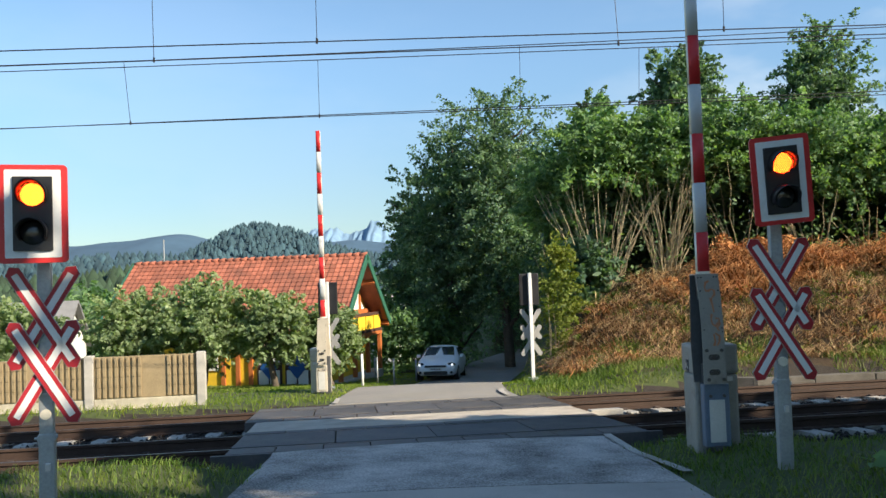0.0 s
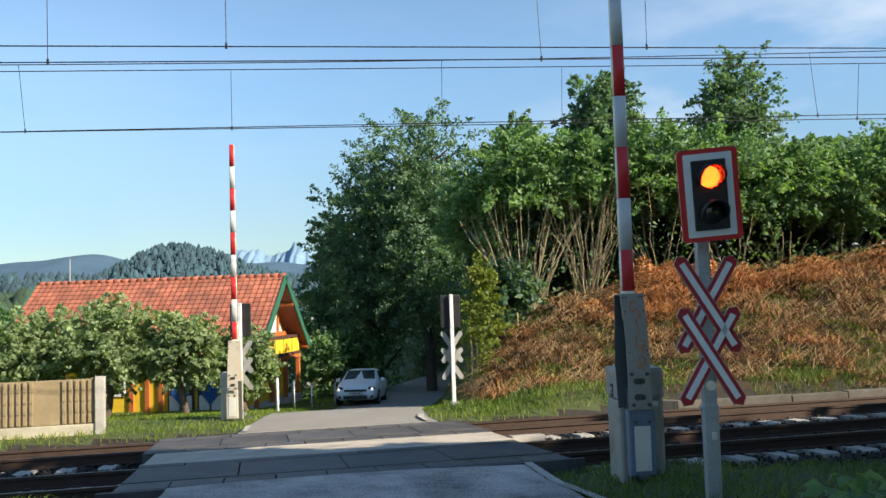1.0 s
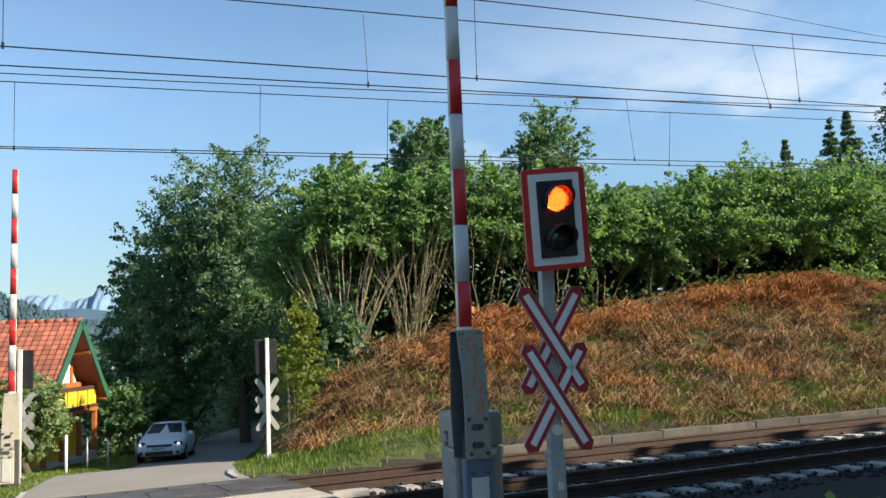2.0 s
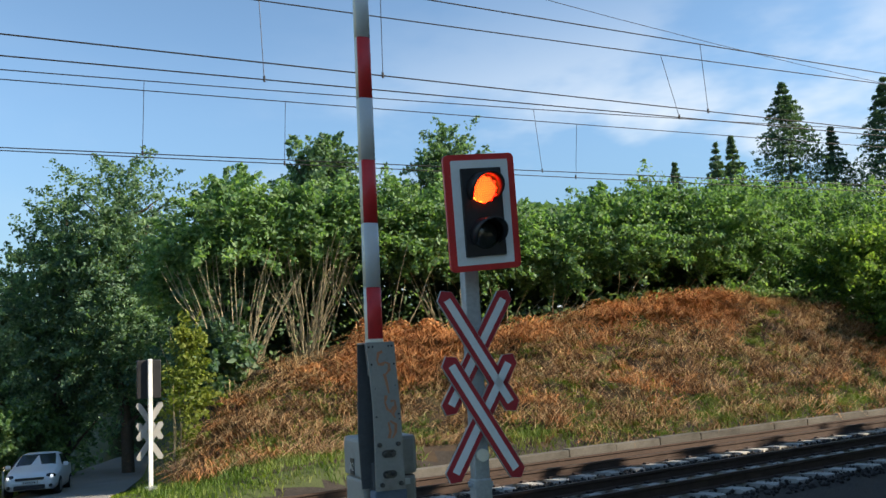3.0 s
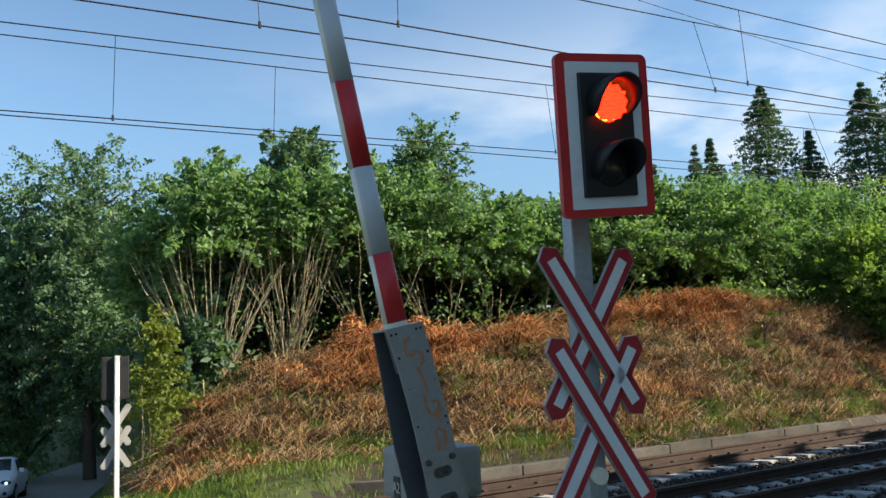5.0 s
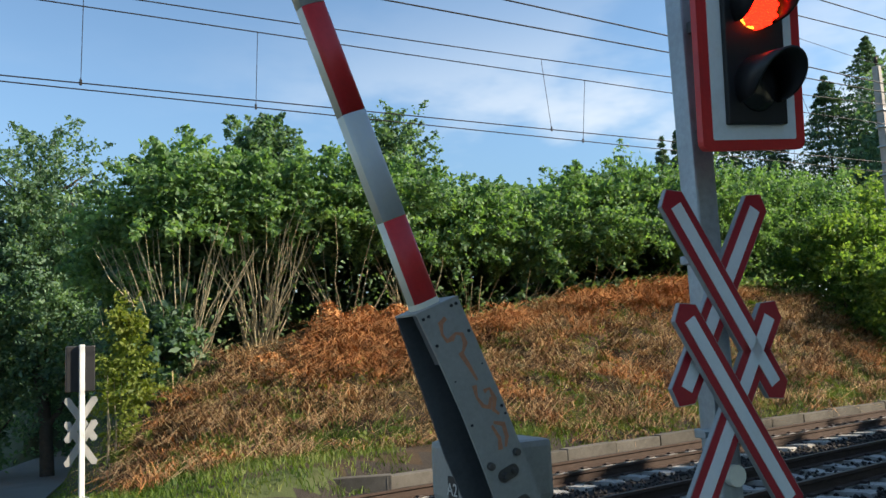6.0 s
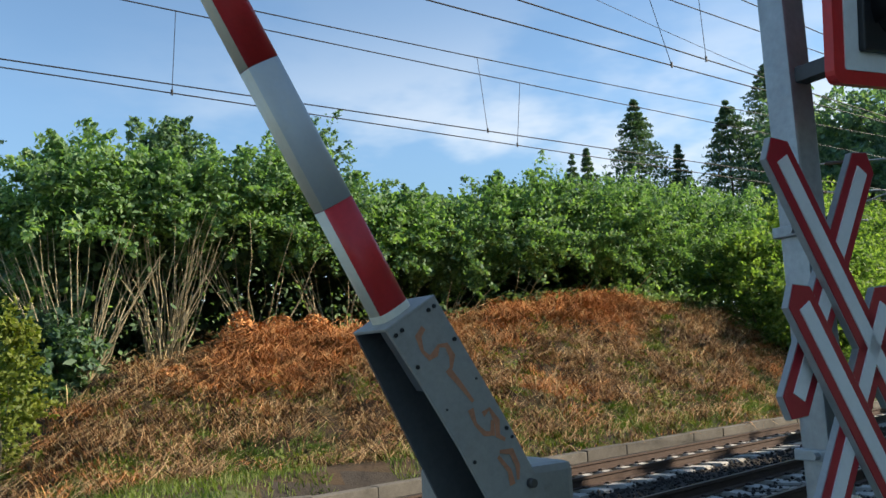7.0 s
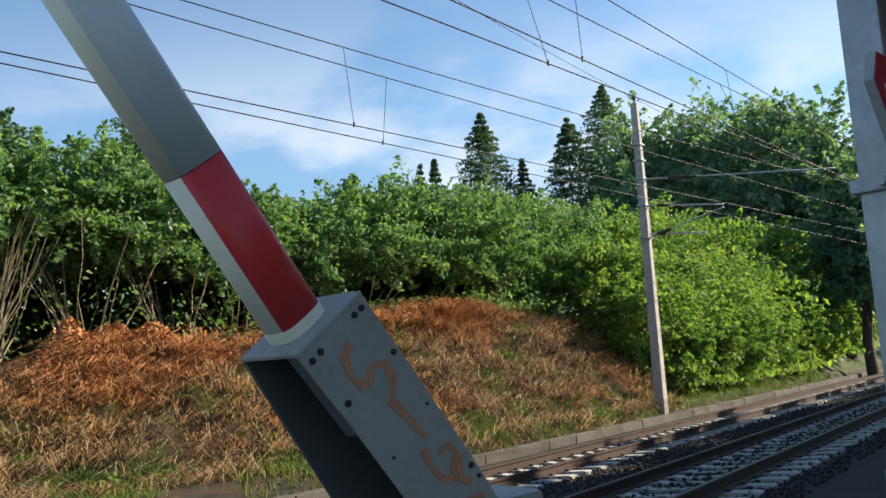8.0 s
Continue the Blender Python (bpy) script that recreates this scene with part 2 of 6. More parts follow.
L_LAWN = foliage("lawn_blades", [(0.095, 0.162, 0.020), (0.162, 0.230, 0.034), (0.257, 0.284, 0.068)], 0.5)
L_DRY = surface("dry_stalks", (0.3, 0.15, 0.06), 0.85, spread=0.55, scale=0.8, grain=10, bump=0.0, island_colours=[(0.025, 0.016, 0.010), (0.12, 0.060, 0.026), (0.31, 0.165, 0.065), (0.56, 0.40, 0.20), (0.24, 0.095, 0.034)])
L_RUST = surface("rust_leaves", (0.4, 0.16, 0.05), 0.85, spread=0.4, scale=1.5, grain=12, bump=0.0, island_colours=[(0.10, 0.04, 0.02), (0.36, 0.15, 0.05), (0.54, 0.26, 0.09), (0.46, 0.18, 0.05), (0.62, 0.36, 0.15)])
L_STRAW = surface("straw", (0.5, 0.4, 0.2), 0.7, spread=0.3, scale=1.5, grain=12, bump=0.0, island_colours=[(0.28, 0.17, 0.07), (0.50, 0.36, 0.17), (0.66, 0.52, 0.29)])


# ---- helpers of my own ----
def mesh_of(name, bm, material=None, smooth=False):
    me = bpy.data.meshes.new(name)
    bm.normal_update()
    bm.to_mesh(me)
    bm.free()
    if material:
        for m in (material if isinstance(material, (list, tuple)) else [material]):
            me.materials.append(m)
    if smooth:
        for p in me.polygons:
            p.use_smooth = True
    return me


def part(name, bm, material, parent, label="", smooth=False, m=None):
    """Links a bmesh as one mesh object under a thing or a part."""
    ob = new(name, mesh_of(name, bm, material, smooth))
    ob.parent = parent
    if m is not None:
        ob.matrix_basis = m
    return tagged(ob, label) if label else ob


def thing(name, label, category, m=None, group="", kind=""):
    ob = new(name)
    ob.empty_display_size = 0.2
    if m is not None:
        ob.matrix_basis = m
    return tagged(ob, label, category, group, kind)


def solid(name, bm, material, label, category, kind="", group="", smooth=False, m=None):
    ob = new(name, mesh_of(name, bm, material, smooth))
    if m is not None:
        ob.matrix_basis = m
    return tagged(ob, label, category, group, kind)


def box(bm, lo, hi, bevel=0.0, m=None, mat=0):
    lo, hi = Vector(lo), Vector(hi)
    r = bmesh.ops.create_cube(bm, size=1.0)
    vs = r["verts"]
    for v in vs:
        v.co = Vector(((v.co.x + 0.5) * (hi.x - lo.x) + lo.x, (v.co.y + 0.5) * (hi.y - lo.y) + lo.y, (v.co.z + 0.5) * (hi.z - lo.z) + lo.z))
        if m is not None:
            v.co = m @ v.co
    fs = set(f for v in vs for f in v.link_faces)
    for f in fs:
        f.material_index = mat
    if bevel:
        es = list(set(e for v in vs for e in v.link_edges))
        r = bmesh.ops.bevel(bm, geom=es, offset=bevel, segments=2, profile=0.6, affect='EDGES')
        for f in r["faces"]:
            f.material_index = mat
    return bm


def tube(bm, p0, p1, r0, r1=None, n=10, caps=True, mat=0):
    p0, p1 = Vector(p0), Vector(p1)
    r1 = r0 if r1 is None else r1
    d = p1 - p0
    q = d.to_track_quat('Z', 'Y').to_matrix()
    a = [bm.verts.new(p0 + q @ Vector((math.cos(2 * math.pi * i / n) * r0, math.sin(2 * math.pi * i / n) * r0, 0))) for i in range(n)]
    b = [bm.verts.new(p1 + q @ Vector((math.cos(2 * math.pi * i / n) * r1, math.sin(2 * math.pi * i / n) * r1, 0))) for i in range(n)]
    for i in range(n):
        f = bm.faces.new((a[i], a[(i + 1) % n], b[(i + 1) % n], b[i]))
        f.material_index = mat
        f.smooth = n > 6
    if caps:
        bm.faces.new(a[::-1]).material_index = mat
        bm.faces.new(b).material_index = mat
    return bm


def prism(bm, pts, axis, lo, hi, mat=0):
    """An outline in two coordinates, drawn out along the third axis (0 x, 1 y, 2 z)."""
    def at(p, h):
        c = list(p)
        c.insert(axis, h)
        return c
    a = [bm.verts.new(at(p, lo)) for p in pts]
    b = [bm.verts.new(at(p, hi)) for p in pts]
    n = len(pts)
    fs = [bm.faces.new(a), bm.faces.new(b[::-1])]
    for i in range(n):
        fs.append(bm.faces.new((a[(i + 1) % n], a[i], b[i], b[(i + 1) % n])))
    for f in fs:
        f.material_index = mat
    bmesh.ops.recalc_face_normals(bm, faces=fs)
    return bm


def quick_mesh(name, verts, faces, material, smooth=False):
    """A mesh from arrays: verts (n, 3), faces (m, k)."""
    me = bpy.data.meshes.new(name)
    verts = np.asarray(verts, dtype=np.float32)
    faces = np.asarray(faces, dtype=np.int32)
    k = faces.shape[1]
    me.vertices.add(len(verts))
    me.vertices.foreach_set("co", verts.ravel())
    me.loops.add(faces.size)
    me.loops.foreach_set("vertex_index", faces.ravel())
    me.polygons.add(len(faces))
    me.polygons.foreach_set("loop_start", np.arange(0, faces.size, k, dtype=np.int32))
    me.polygons.foreach_set("loop_total", np.full(len(faces), k, dtype=np.int32))
    me.update(calc_edges=True)
    if smooth:
        me.polygons.foreach_set("use_smooth", np.ones(len(faces), dtype=bool))
    me.materials.append(material)
    return me


def smoothstep(a, b, x):
    t = np.clip((np.asarray(x, dtype=float) - a) / (b - a), 0, 1)
    return t * t * (3 - 2 * t)


def wave(x, y, s, seed=0.0):
    """A cheap smooth noise in -1 to 1, for arrays."""
    x, y = np.asarray(x, dtype=float) / s, np.asarray(y, dtype=float) / s
    return (np.sin(1.7 * x + 0.9 * y + seed) + np.sin(-1.1 * x + 1.9 * y + 2.3 * seed + 1) + np.sin(2.6 * x - 0.5 * y + 1.7 * seed + 2) + np.sin(0.6 * x + 2.9 * y + 0.7 * seed + 4)) / 4


def rotations(n, rng, up=0.0):
    """n random pairs of axes (a, b) for leaves; up > 0 turns the faces upwards."""
    nrm = rng.normal(size=(n, 3))
    nrm[:, 2] += up * np.sign(rng.random(n) + 0.2) * 1.2
    nrm /= np.linalg.norm(nrm, axis=1)[:, None] + 1e-9
    t = rng.normal(size=(n, 3))
    a = np.cross(nrm, t)
    a /= np.linalg.norm(a, axis=1)[:, None] + 1e-9
    return a, np.cross(nrm, a)


def leaf_mesh(name, pts, size, material, rng, up=0.5, slim=0.55):
    """One mesh of pointed leaves at the places pts."""
    n = len(pts)
    a, b = rotations(n, rng, up)
    s = (size * (0.6 + 0.8 * rng.random(n)))[:, None]
    v = np.empty((n, 4, 3))
    v[:, 0] = pts - a * s
    v[:, 1] = pts + b * s * slim
    v[:, 2] = pts + a * s
    v[:, 3] = pts - b * s * slim
    v[:, 1, 2] += s[:, 0] * 0.15
    v[:, 3, 2] += s[:, 0] * 0.15
    return quick_mesh(name, v.reshape(-1, 3), np.arange(n * 4).reshape(n, 4), material)


def blade_mesh(name, base, height, width, lean, material, rng):
    """One mesh of grass blades or stalks: tapered, bent strips of three faces."""
    n = len(base)
    h = (height * (0.5 + rng.random(n)))[:, None]
    ang = rng.random(n) * 2 * np.pi
    d = np.stack([np.cos(ang), np.sin(ang), np.zeros(n)], 1)
    side = np.stack([-np.sin(ang + 0.7), np.cos(ang + 0.7), np.zeros(n)], 1)
    k = (lean * (0.3 + rng.random(n)))[:, None]
    up = np.array([0, 0, 1.0])
    v = np.empty((n, 5, 3))
    w = (width * (0.6 + 0.8 * rng.random(n)))[:, None]
    v[:, 0] = base - side * w
    v[:, 1] = base + side * w
    mid = base + up * h * 0.6 + d * h * k * 0.45
    v[:, 2] = mid + side * w * 0.7
    v[:, 3] = mid - side * w * 0.7
    v[:, 4] = base + up * h * (1 - 0.35 * np.minimum(k, 1.5)) + d * h * k * 1.1
    o = np.arange(n)[:, None] * 5
    f = np.concatenate([o + np.array([0, 1, 2]), o + np.array([0, 2, 3]), o + np.array([3, 2, 4])])
    return quick_mesh(name, v.reshape(-1, 3), f, material)


# ---- the lie of the land ----
TRK_ANGLE = 7.125
TC, TS = math.cos(radians(TRK_ANGLE)), math.sin(radians(TRK_ANGLE))
CANT = 0.0625
TRK = pose(0, 11.2, -0.43, 0, 0, TRK_ANGLE) @ pose(0, 0, 0, -math.degrees(math.atan(CANT)), 0, 0)
RAILS = (0.0, 1.5, 3.97, 5.47)


def across(x, y):
    """Distance beyond the nearest rail, square to the tracks."""
    return (np.asarray(y, dtype=float) - 11.2) * TC - np.asarray(x, dtype=float) * TS


ROAD_Y = [-40, 0, 7, 10.4, 11.2, 17.4, 19, 22, 28, 34.7, 45, 60, 90]
ROAD_Z = [0.3, -0.2, -0.30, -0.395, -0.44, -0.83, -0.92, -1.07, -1.80, -2.60, -3.1, -3.45, -4.0]
ROAD_C = [0.1, 0.1, 0.15, 0.0, -0.1, -0.4, -0.5, -0.45, 0.05, 0.6, 2.3, 7.0, 22.0]
ROAD_W = [2.3, 2.3, 2.15, 2.05, 2.05, 1.95, 1.9, 1.85, 1.9, 2.0, 2.1, 2.3, 2.5]


# height of the bank's brow along it
BANK_X = [2.8, 3.8, 5.2, 6.2, 7.4, 9.0, 11.0, 12.7, 14.8, 18.3, 21.0, 24.0, 27.5, 31.0, 40.0]
BANK_TOP = [-0.62, -0.05, 0.9, 1.25, 1.5, 1.75, 1.8, 1.65, 1.9, 2.5, 2.85, 2.95, 2.75, 2.5, 2.4]


def road_z(y):
    return np.interp(y, ROAD_Y, ROAD_Z)


def ground_z(x, y):
    x, y = np.asarray(x, dtype=float), np.asarray(y, dtype=float)
    w = across(x, y)
    near = -0.22 + 0.012 * np.clip(-w - 2, 0, 40) + 0.03 * wave(x, y, 1.1)
    bed = -0.43 - CANT * w - 0.235
    far_y = np.interp(y, [10, 17, 19, 22, 28, 34.7, 45, 60, 120, 300, 800], [-0.8, -0.85, -0.95, -1.08, -1.75, -2.5, -3.2, -4.2, -9, -18, -20])
    far = far_y + 0.03 * wave(x, y, 1.3, 2.0)
    # the bank beyond the tracks, to the right of the road
    foot = 8.7 + 1.6 * (1 - smoothstep(5, 14, x))
    crest = np.interp(x, BANK_X, BANK_TOP)
    tall = crest + 0.62
    lift = np.clip((w - foot) / 4.3, 0, 1)
    bank = -0.62 + 0.0 * w + tall * (lift ** 0.85) + np.clip(tall / 2.4, 0, 1) * (0.05 * np.clip(w - foot - 4.3, 0, 60) + np.minimum(lift * 3, 1) * (0.22 * wave(x, y, 1.0, 5.0) + 0.26 * wave(x, y, 0.37, 9.0)))
    k = smoothstep(2.4, 5.0, x) * smoothstep(7.0, 8.2, w)
    far = far * (1 - k) + np.maximum(bank, far) * k
    far_out = 1.0 * smoothstep(2.9, 4.2, x) + 2.2 * smoothstep(4.5, 9.0, x)
    a = smoothstep(-1.75, -1.15, w + far_out)
    b = smoothstep(6.9, 7.5, w - 0.9 * smoothstep(5, 7, x))
    z = near * (1 - a) + bed * a * (1 - b) + far * b * a
    # the road lies in the ground
    d = np.abs(x - np.interp(y, ROAD_Y, ROAD_C)) - np.interp(y, ROAD_Y, ROAD_W)
    r = (1 - smoothstep(-0.1, 1.0, d)) * (1 - a * (1 - b))
    return z * (1 - r) + (road_z(y) - 0.05) * r


def ground_sheet():
    xs = np.unique(np.concatenate([np.linspace(-1500, -60, 25), np.linspace(-60, -14, 40), np.linspace(-14, 34, 193), np.linspace(34, 90, 60), np.linspace(90, 1500, 25)]))
    ys = np.unique(np.concatenate([np.linspace(-200, -6, 20), np.linspace(-6, 34, 201), np.linspace(34, 100, 70), np.linspace(100, 1500, 30)]))
    X, Y = np.meshgrid(xs, ys)
    Z = ground_z(X, Y)
    nx = len(xs)
    i, j = np.meshgrid(np.arange(nx - 1), np.arange(len(ys) - 1))
    a = (j * nx + i).ravel()
    me = quick_mesh("ground", np.stack([X.ravel(), Y.ravel(), Z.ravel()], 1), np.stack([a, a + 1, a + nx + 1, a + nx], 1), M_GROUND, True)
    me.materials.append(M_BED)
    me.materials.append(M_BANK)
    cx, cy = (X[:-1, :-1] + X[1:, 1:]).ravel() / 2, (Y[:-1, :-1] + Y[1:, 1:]).ravel() / 2
    w = across(cx, cy)
    mi = np.where((w > -1.45 - 1.0 * smoothstep(2.9, 4.2, cx) - 0.6 * smoothstep(4.5, 9.0, cx)) & (w < 7.3 + 0.9 * smoothstep(5, 7, cx)), 1, np.where((w > 8.0) & (w < 18) & (cx > 3.6) & (cx < 27), 2, 0)).astype(np.int32)
    me.polygons.foreach_set("material_index", mi)
    return tagged(new("ground", me), "uneven earth with grass verges, ballast bed and a cut bank", "ground", kind="structure")


ground_sheet()


def road_strip(name, y0, y1, material, label, lift=0.0, step=0.5, skew0=0.0, skew1=0.0):
    """A strip of road of real thickness between two places along it; its ends may run along the tracks."""
    n = max(2, int((y1 - y0) / step))
    bm = bmesh.new()
    rows = []
    for i in range(n + 1):
        f = i / n
        y = y0 + (y1 - y0) * f
        c, w = np.interp(y, ROAD_Y, ROAD_C), np.interp(y, ROAD_Y, ROAD_W)
        row = []
        for j in range(9):
            u = -1 + j / 4
            x = c + u * w
            yy = y + x * (skew0 * (1 - f) + skew1 * f)
            row.append(bm.verts.new((x, yy, road_z(yy - x * TS / TC * 0.0) + lift + 0.03 * (1 - u * u))))
        rows.append(row)
    for i in range(n):
        for j in range(8):
            bm.faces.new((rows[i][j], rows[i][j + 1], rows[i + 1][j + 1], rows[i + 1][j]))
    r = bmesh.ops.extrude_face_region(bm, geom=bm.faces[:])
    for v in [g for g in r["geom"] if isinstance(g, bmesh.types.BMVert)]:
        v.co.z += 0.0
    lower = [v for row in rows for v in row]
    for v in lower:
        v.co.z -= 0.12
    bmesh.ops.recalc_face_normals(bm, faces=bm.faces[:])
    return solid(name, bm, material, label, "road", "structure", smooth=False)


SK = TS / TC
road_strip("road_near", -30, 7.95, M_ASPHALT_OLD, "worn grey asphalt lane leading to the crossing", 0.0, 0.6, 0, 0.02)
road_strip("road_patch", 7.955, 10.62, M_ASPHALT_NEW, "coarse dark asphalt patch before the tracks", 0.004, 0.3, 0.02, SK)
road_strip("road_far", 17.45, 90, M_ASPHALT_FAR, "pale asphalt lane falling away behind the crossing", 0.0, 0.8, SK, 0)


def edge_line(name, pts, w=0.07):
    bm = bmesh.new()
    for (x0, y0, z0), (x1, y1, z1) in zip(pts, pts[1:]):
        d = Vector((x1 - x0, y1 - y0, 0)).normalized()
        s = Vector((-d.y, d.x, 0)) * w
        vs = [bm.verts.new(Vector(p) + q) for p, q in (((x0, y0, z0), -s), ((x0, y0, z0), s), ((x1, y1, z1), s), ((x1, y1, z1), -s))]
        f = bm.faces.new(vs)
        f.normal_update()
        if f.normal.z < 0:
            f.normal_flip()
    return solid(name, bm, M_CONCRETE, "worn pale edge line on the road", "road marking", "structure")


edge_line("road_marking", [(2.02, 10.8, -0.385), (2.10, 9.6, -0.36), (2.35, 8.4, -0.32)], 0.05)
edge_line("road_marking", [(1.3, 17.9, -0.82), (1.22, 18.8, -0.86), (1.28, 19.6, -0.90)], 0.06)
edge_line("road_marking", [(-2.25, 17.3, -0.80), (-2.32, 18.4, -0.845)], 0.05)


# ---- tracks ----
def rail_outline():
    return [(-0.036, 0.0), (0.036, 0.0), (0.036, -0.038), (0.010, -0.05), (0.010, -0.14), (0.075, -0.158), (0.075, -0.17), (-0.075, -0.17), (-0.075, -0.158), (-0.010, -0.14), (-0.010, -0.05), (-0.036, -0.038)]


def make_track(index, rusty):
    t = thing("railway_track", "rails on concrete sleepers with rust-brown flanks" if rusty else "dark rails on concrete sleepers in ballast", "railway track", TRK, "tracks over the crossing", "structure")
    for wr in RAILS[2 * index:2 * index + 2]:
        bm = bmesh.new()
        prism(bm, [(wr + a, b) for a, b in rail_outline()], 0, -70, 95)
        bm.faces.ensure_lookup_table()
        for f in bm.faces:
            c = f.calc_center_median()
            if f.normal.z > 0.9 and c.z > -0.01:
                f.material_index = 1
        part("rail", bm, [M_RUST if rusty else M_RUST_DARK, M_STEEL], t, "rusty flank and bright worn head")
    mid = sum(RAILS[2 * index:2 * index + 2]) / 2
    bm = bmesh.new()
    prism(bm, [(-1.3, -0.30), (1.3, -0.30), (1.3, -0.19), (1.24, -0.172), (0.55, -0.172), (0.4, -0.20), (-0.4, -0.20), (-0.55, -0.172), (-1.24, -0.172), (-1.3, -0.19)], 0, -0.12, 0.12)
    me = mesh_of("sleeper", bm, M_SLEEPER)
    bm = bmesh.new()
    for s in (-0.75, 0.75):
        for d in (-0.11, 0.11):
            box(bm, (-0.05, s + d - 0.04, -0.172), (0.05, s + d + 0.04, -0.135), 0.01)
    clip = mesh_of("rail_clip", bm, M_RUST_DARK)
    for i in range(-50, 85):
        s = i * 0.6 + 0.13
        if -2.8 < s < 2.5:
            continue
        ob = new("sleeper", me)
        ob.parent = t
        ob.location = (s, mid, 0)
        if -8 < s < 24:
            cl = new("rail_clip", clip)
            cl.parent = t
            cl.location = (s, mid, 0)
    return t


TRACKS = [make_track(0, True), make_track(1, True)]


def ballast():
    rng = np.random.default_rng(5)
    n = 36000
    s = np.concatenate([rng.uniform(-14, 30, n), rng.uniform(30, 60, 4000)])
    w = rng.uniform(-4.7, 7.3, len(s))
    off = w < -1.3 - 1.0 * smoothstep(2.9, 4.2, s) - 2.1 * smoothstep(4.5, 9.0, s)
    w[off] = rng.uniform(-1.3, 6.9, off.sum())
    keep = ~((s > -2.75) & (s < 2.55) & (w > -0.5) & (w < 6.1))
    for r in RAILS:
        keep &= np.abs(w - r) > 0.1
    s, w = s[keep], w[keep]
    n = len(s)
    tall = np.where((w > -1.1) & (w < 6.6), 0.0, -0.06)
    P = np.stack([s, w, -0.225 + tall + 0.035 * rng.random(n)], 1)
    size = 0.02 + 0.03 * rng.random(n)
    base = np.array([(1, 0, 0), (0, 1, 0), (-1, 0, 0), (0, -1, 0), (0, 0, 0.8), (0, 0, -0.8)], dtype=float)
    v = base[None] * (size[:, None, None]) * rng.uniform(0.6, 1.35, (n, 6, 3)) + P[:, None]
    v[:, :4, 2] += rng.uniform(-0.012, 0.012, (n, 4))
    f = np.array([(0, 1, 4), (1, 2, 4), (2, 3, 4), (3, 0, 4), (1, 0, 5), (2, 1, 5), (3, 2, 5), (0, 3, 5)])
    me = quick_mesh("ballast", v.reshape(-1, 3), (np.arange(n)[:, None, None] * 6 + f[None]).reshape(-1, 3), M_BALLAST)
    ob = tagged(new("ballast", me), "loose brown and grey crushed stone between the sleepers", "ballast", kind="stuff")
    ob.matrix_basis = TRK


def crossing():
    t = thing("crossing_deck", "dark rubber crossing panels beside the rails with open joints", "crossing deck", TRK, kind="structure")
    spans = [(-0.52, -0.07, 0.6), (0.09, 1.41, 1.2), (1.57, 1.86, 0.6), (3.42, 3.88, 0.6), (4.06, 5.38, 1.2), (5.54, 6.02, 0.6)]
    for k, (w0, w1, step) in enumerate(spans):
        s0 = -2.75 if k < 3 else -2.95
        s1 = 2.55 if k < 3 else 2.65
        n = int(round((s1 - s0) / step))
        d = (s1 - s0) / n
        bm = bmesh.new()
        box(bm, (0.008, w0, -0.16), (d - 0.008, w1, 0.004), 0.008)
        me = mesh_of("panel", bm, M_PANEL)
        for i in range(n):
            ob = new("panel", me)
            ob.parent = t
            ob.location = (s0 + i * d, 0, 0.002 * math.sin(i * 2.3 + k))
    bm = bmesh.new()
    box(bm, (-2.75, 1.88, -0.2), (2.6, 3.40, -0.002), 0.01)
    part("middle_strip", bm, M_STRIP, t, "sunlit pale asphalt strip between the two tracks")
    bm = bmesh.new()
    box(bm, (2.62, 2.2, -0.2), (3.15, 2.42, 0.02), 0.01)
    part("edge_stone", bm, M_CONCRETE, t, "pale concrete edging block")
    for w in (-0.57, 6.07):
        bm = bmesh.new()
        box(bm, (-2.9, w - 0.04, -0.2), (2.7, w + 0.04, 0.0), 0.006)
        part("edge_beam", bm, M_PANEL, t)


crossing()
ballast()


def kerb():
    """Low concrete trough along the foot of the bank, in separate lengths."""
    t = thing("kerb_line", "weathered concrete kerb along the foot of the bank", "kerb", pose(0, 11.2, 0, 0, 0, TRK_ANGLE), kind="structure")
    bm = bmesh.new()
    box(bm, (0.01, 0, -0.35), (1.49, 0.26, 0), 0.015)
    me = mesh_of("kerb_stone", bm, M_KERB)
    for i in range(48):
        ob = new("kerb_stone", me)
        ob.parent = t
        ob.matrix_basis = pose(8.0 + i * 1.5, 7.35 + 0.01 * math.sin(i * 1.9), -0.89 + 0.012 * math.sin(i * 2.7))
    bm = bmesh.new()
    box(bm, (0, 0, -0.35), (2.2, 0.24, 0), 0.015)
    ob = new("kerb_stone", mesh_of("kerb_stone", bm, M_KERB))
    ob.parent = t
    ob.matrix_basis = pose(6.15, 8.35, -0.86, 0, 0, -28)


kerb()


# ---- the crossing signal with its double cross ----
def cross_arm(bm, length, width, angle, zc, y, xc=0.0):
    """A pointed arm of the cross: pale body, red face, white core, each a little proud of the other."""
    rot = pose(xc, 0, zc, 0, angle, 0)
    h, w, tip = length / 2, width / 2, width * 0.36

    def outline(sx, sz):
        return [(-sx, -sz + tip * sx / w), (0, -sz), (sx, -sz + tip * sx / w), (sx, sz - tip * sx / w), (0, sz), (-sx, sz - tip * sx / w)]

    def slab(pts, y0, y1, mat):
        n0 = len(bm.verts)
        prism(bm, pts, 1, y0, y1, mat)
        bm.verts.ensure_lookup_table()
        for v in bm.verts[n0:]:
            v.co = rot @ v.co
    slab(outline(w, h), y, y + 0.022, 0)
    slab(outline(w - 0.004, h - 0.004), y - 0.003, y + 0.001, 1)


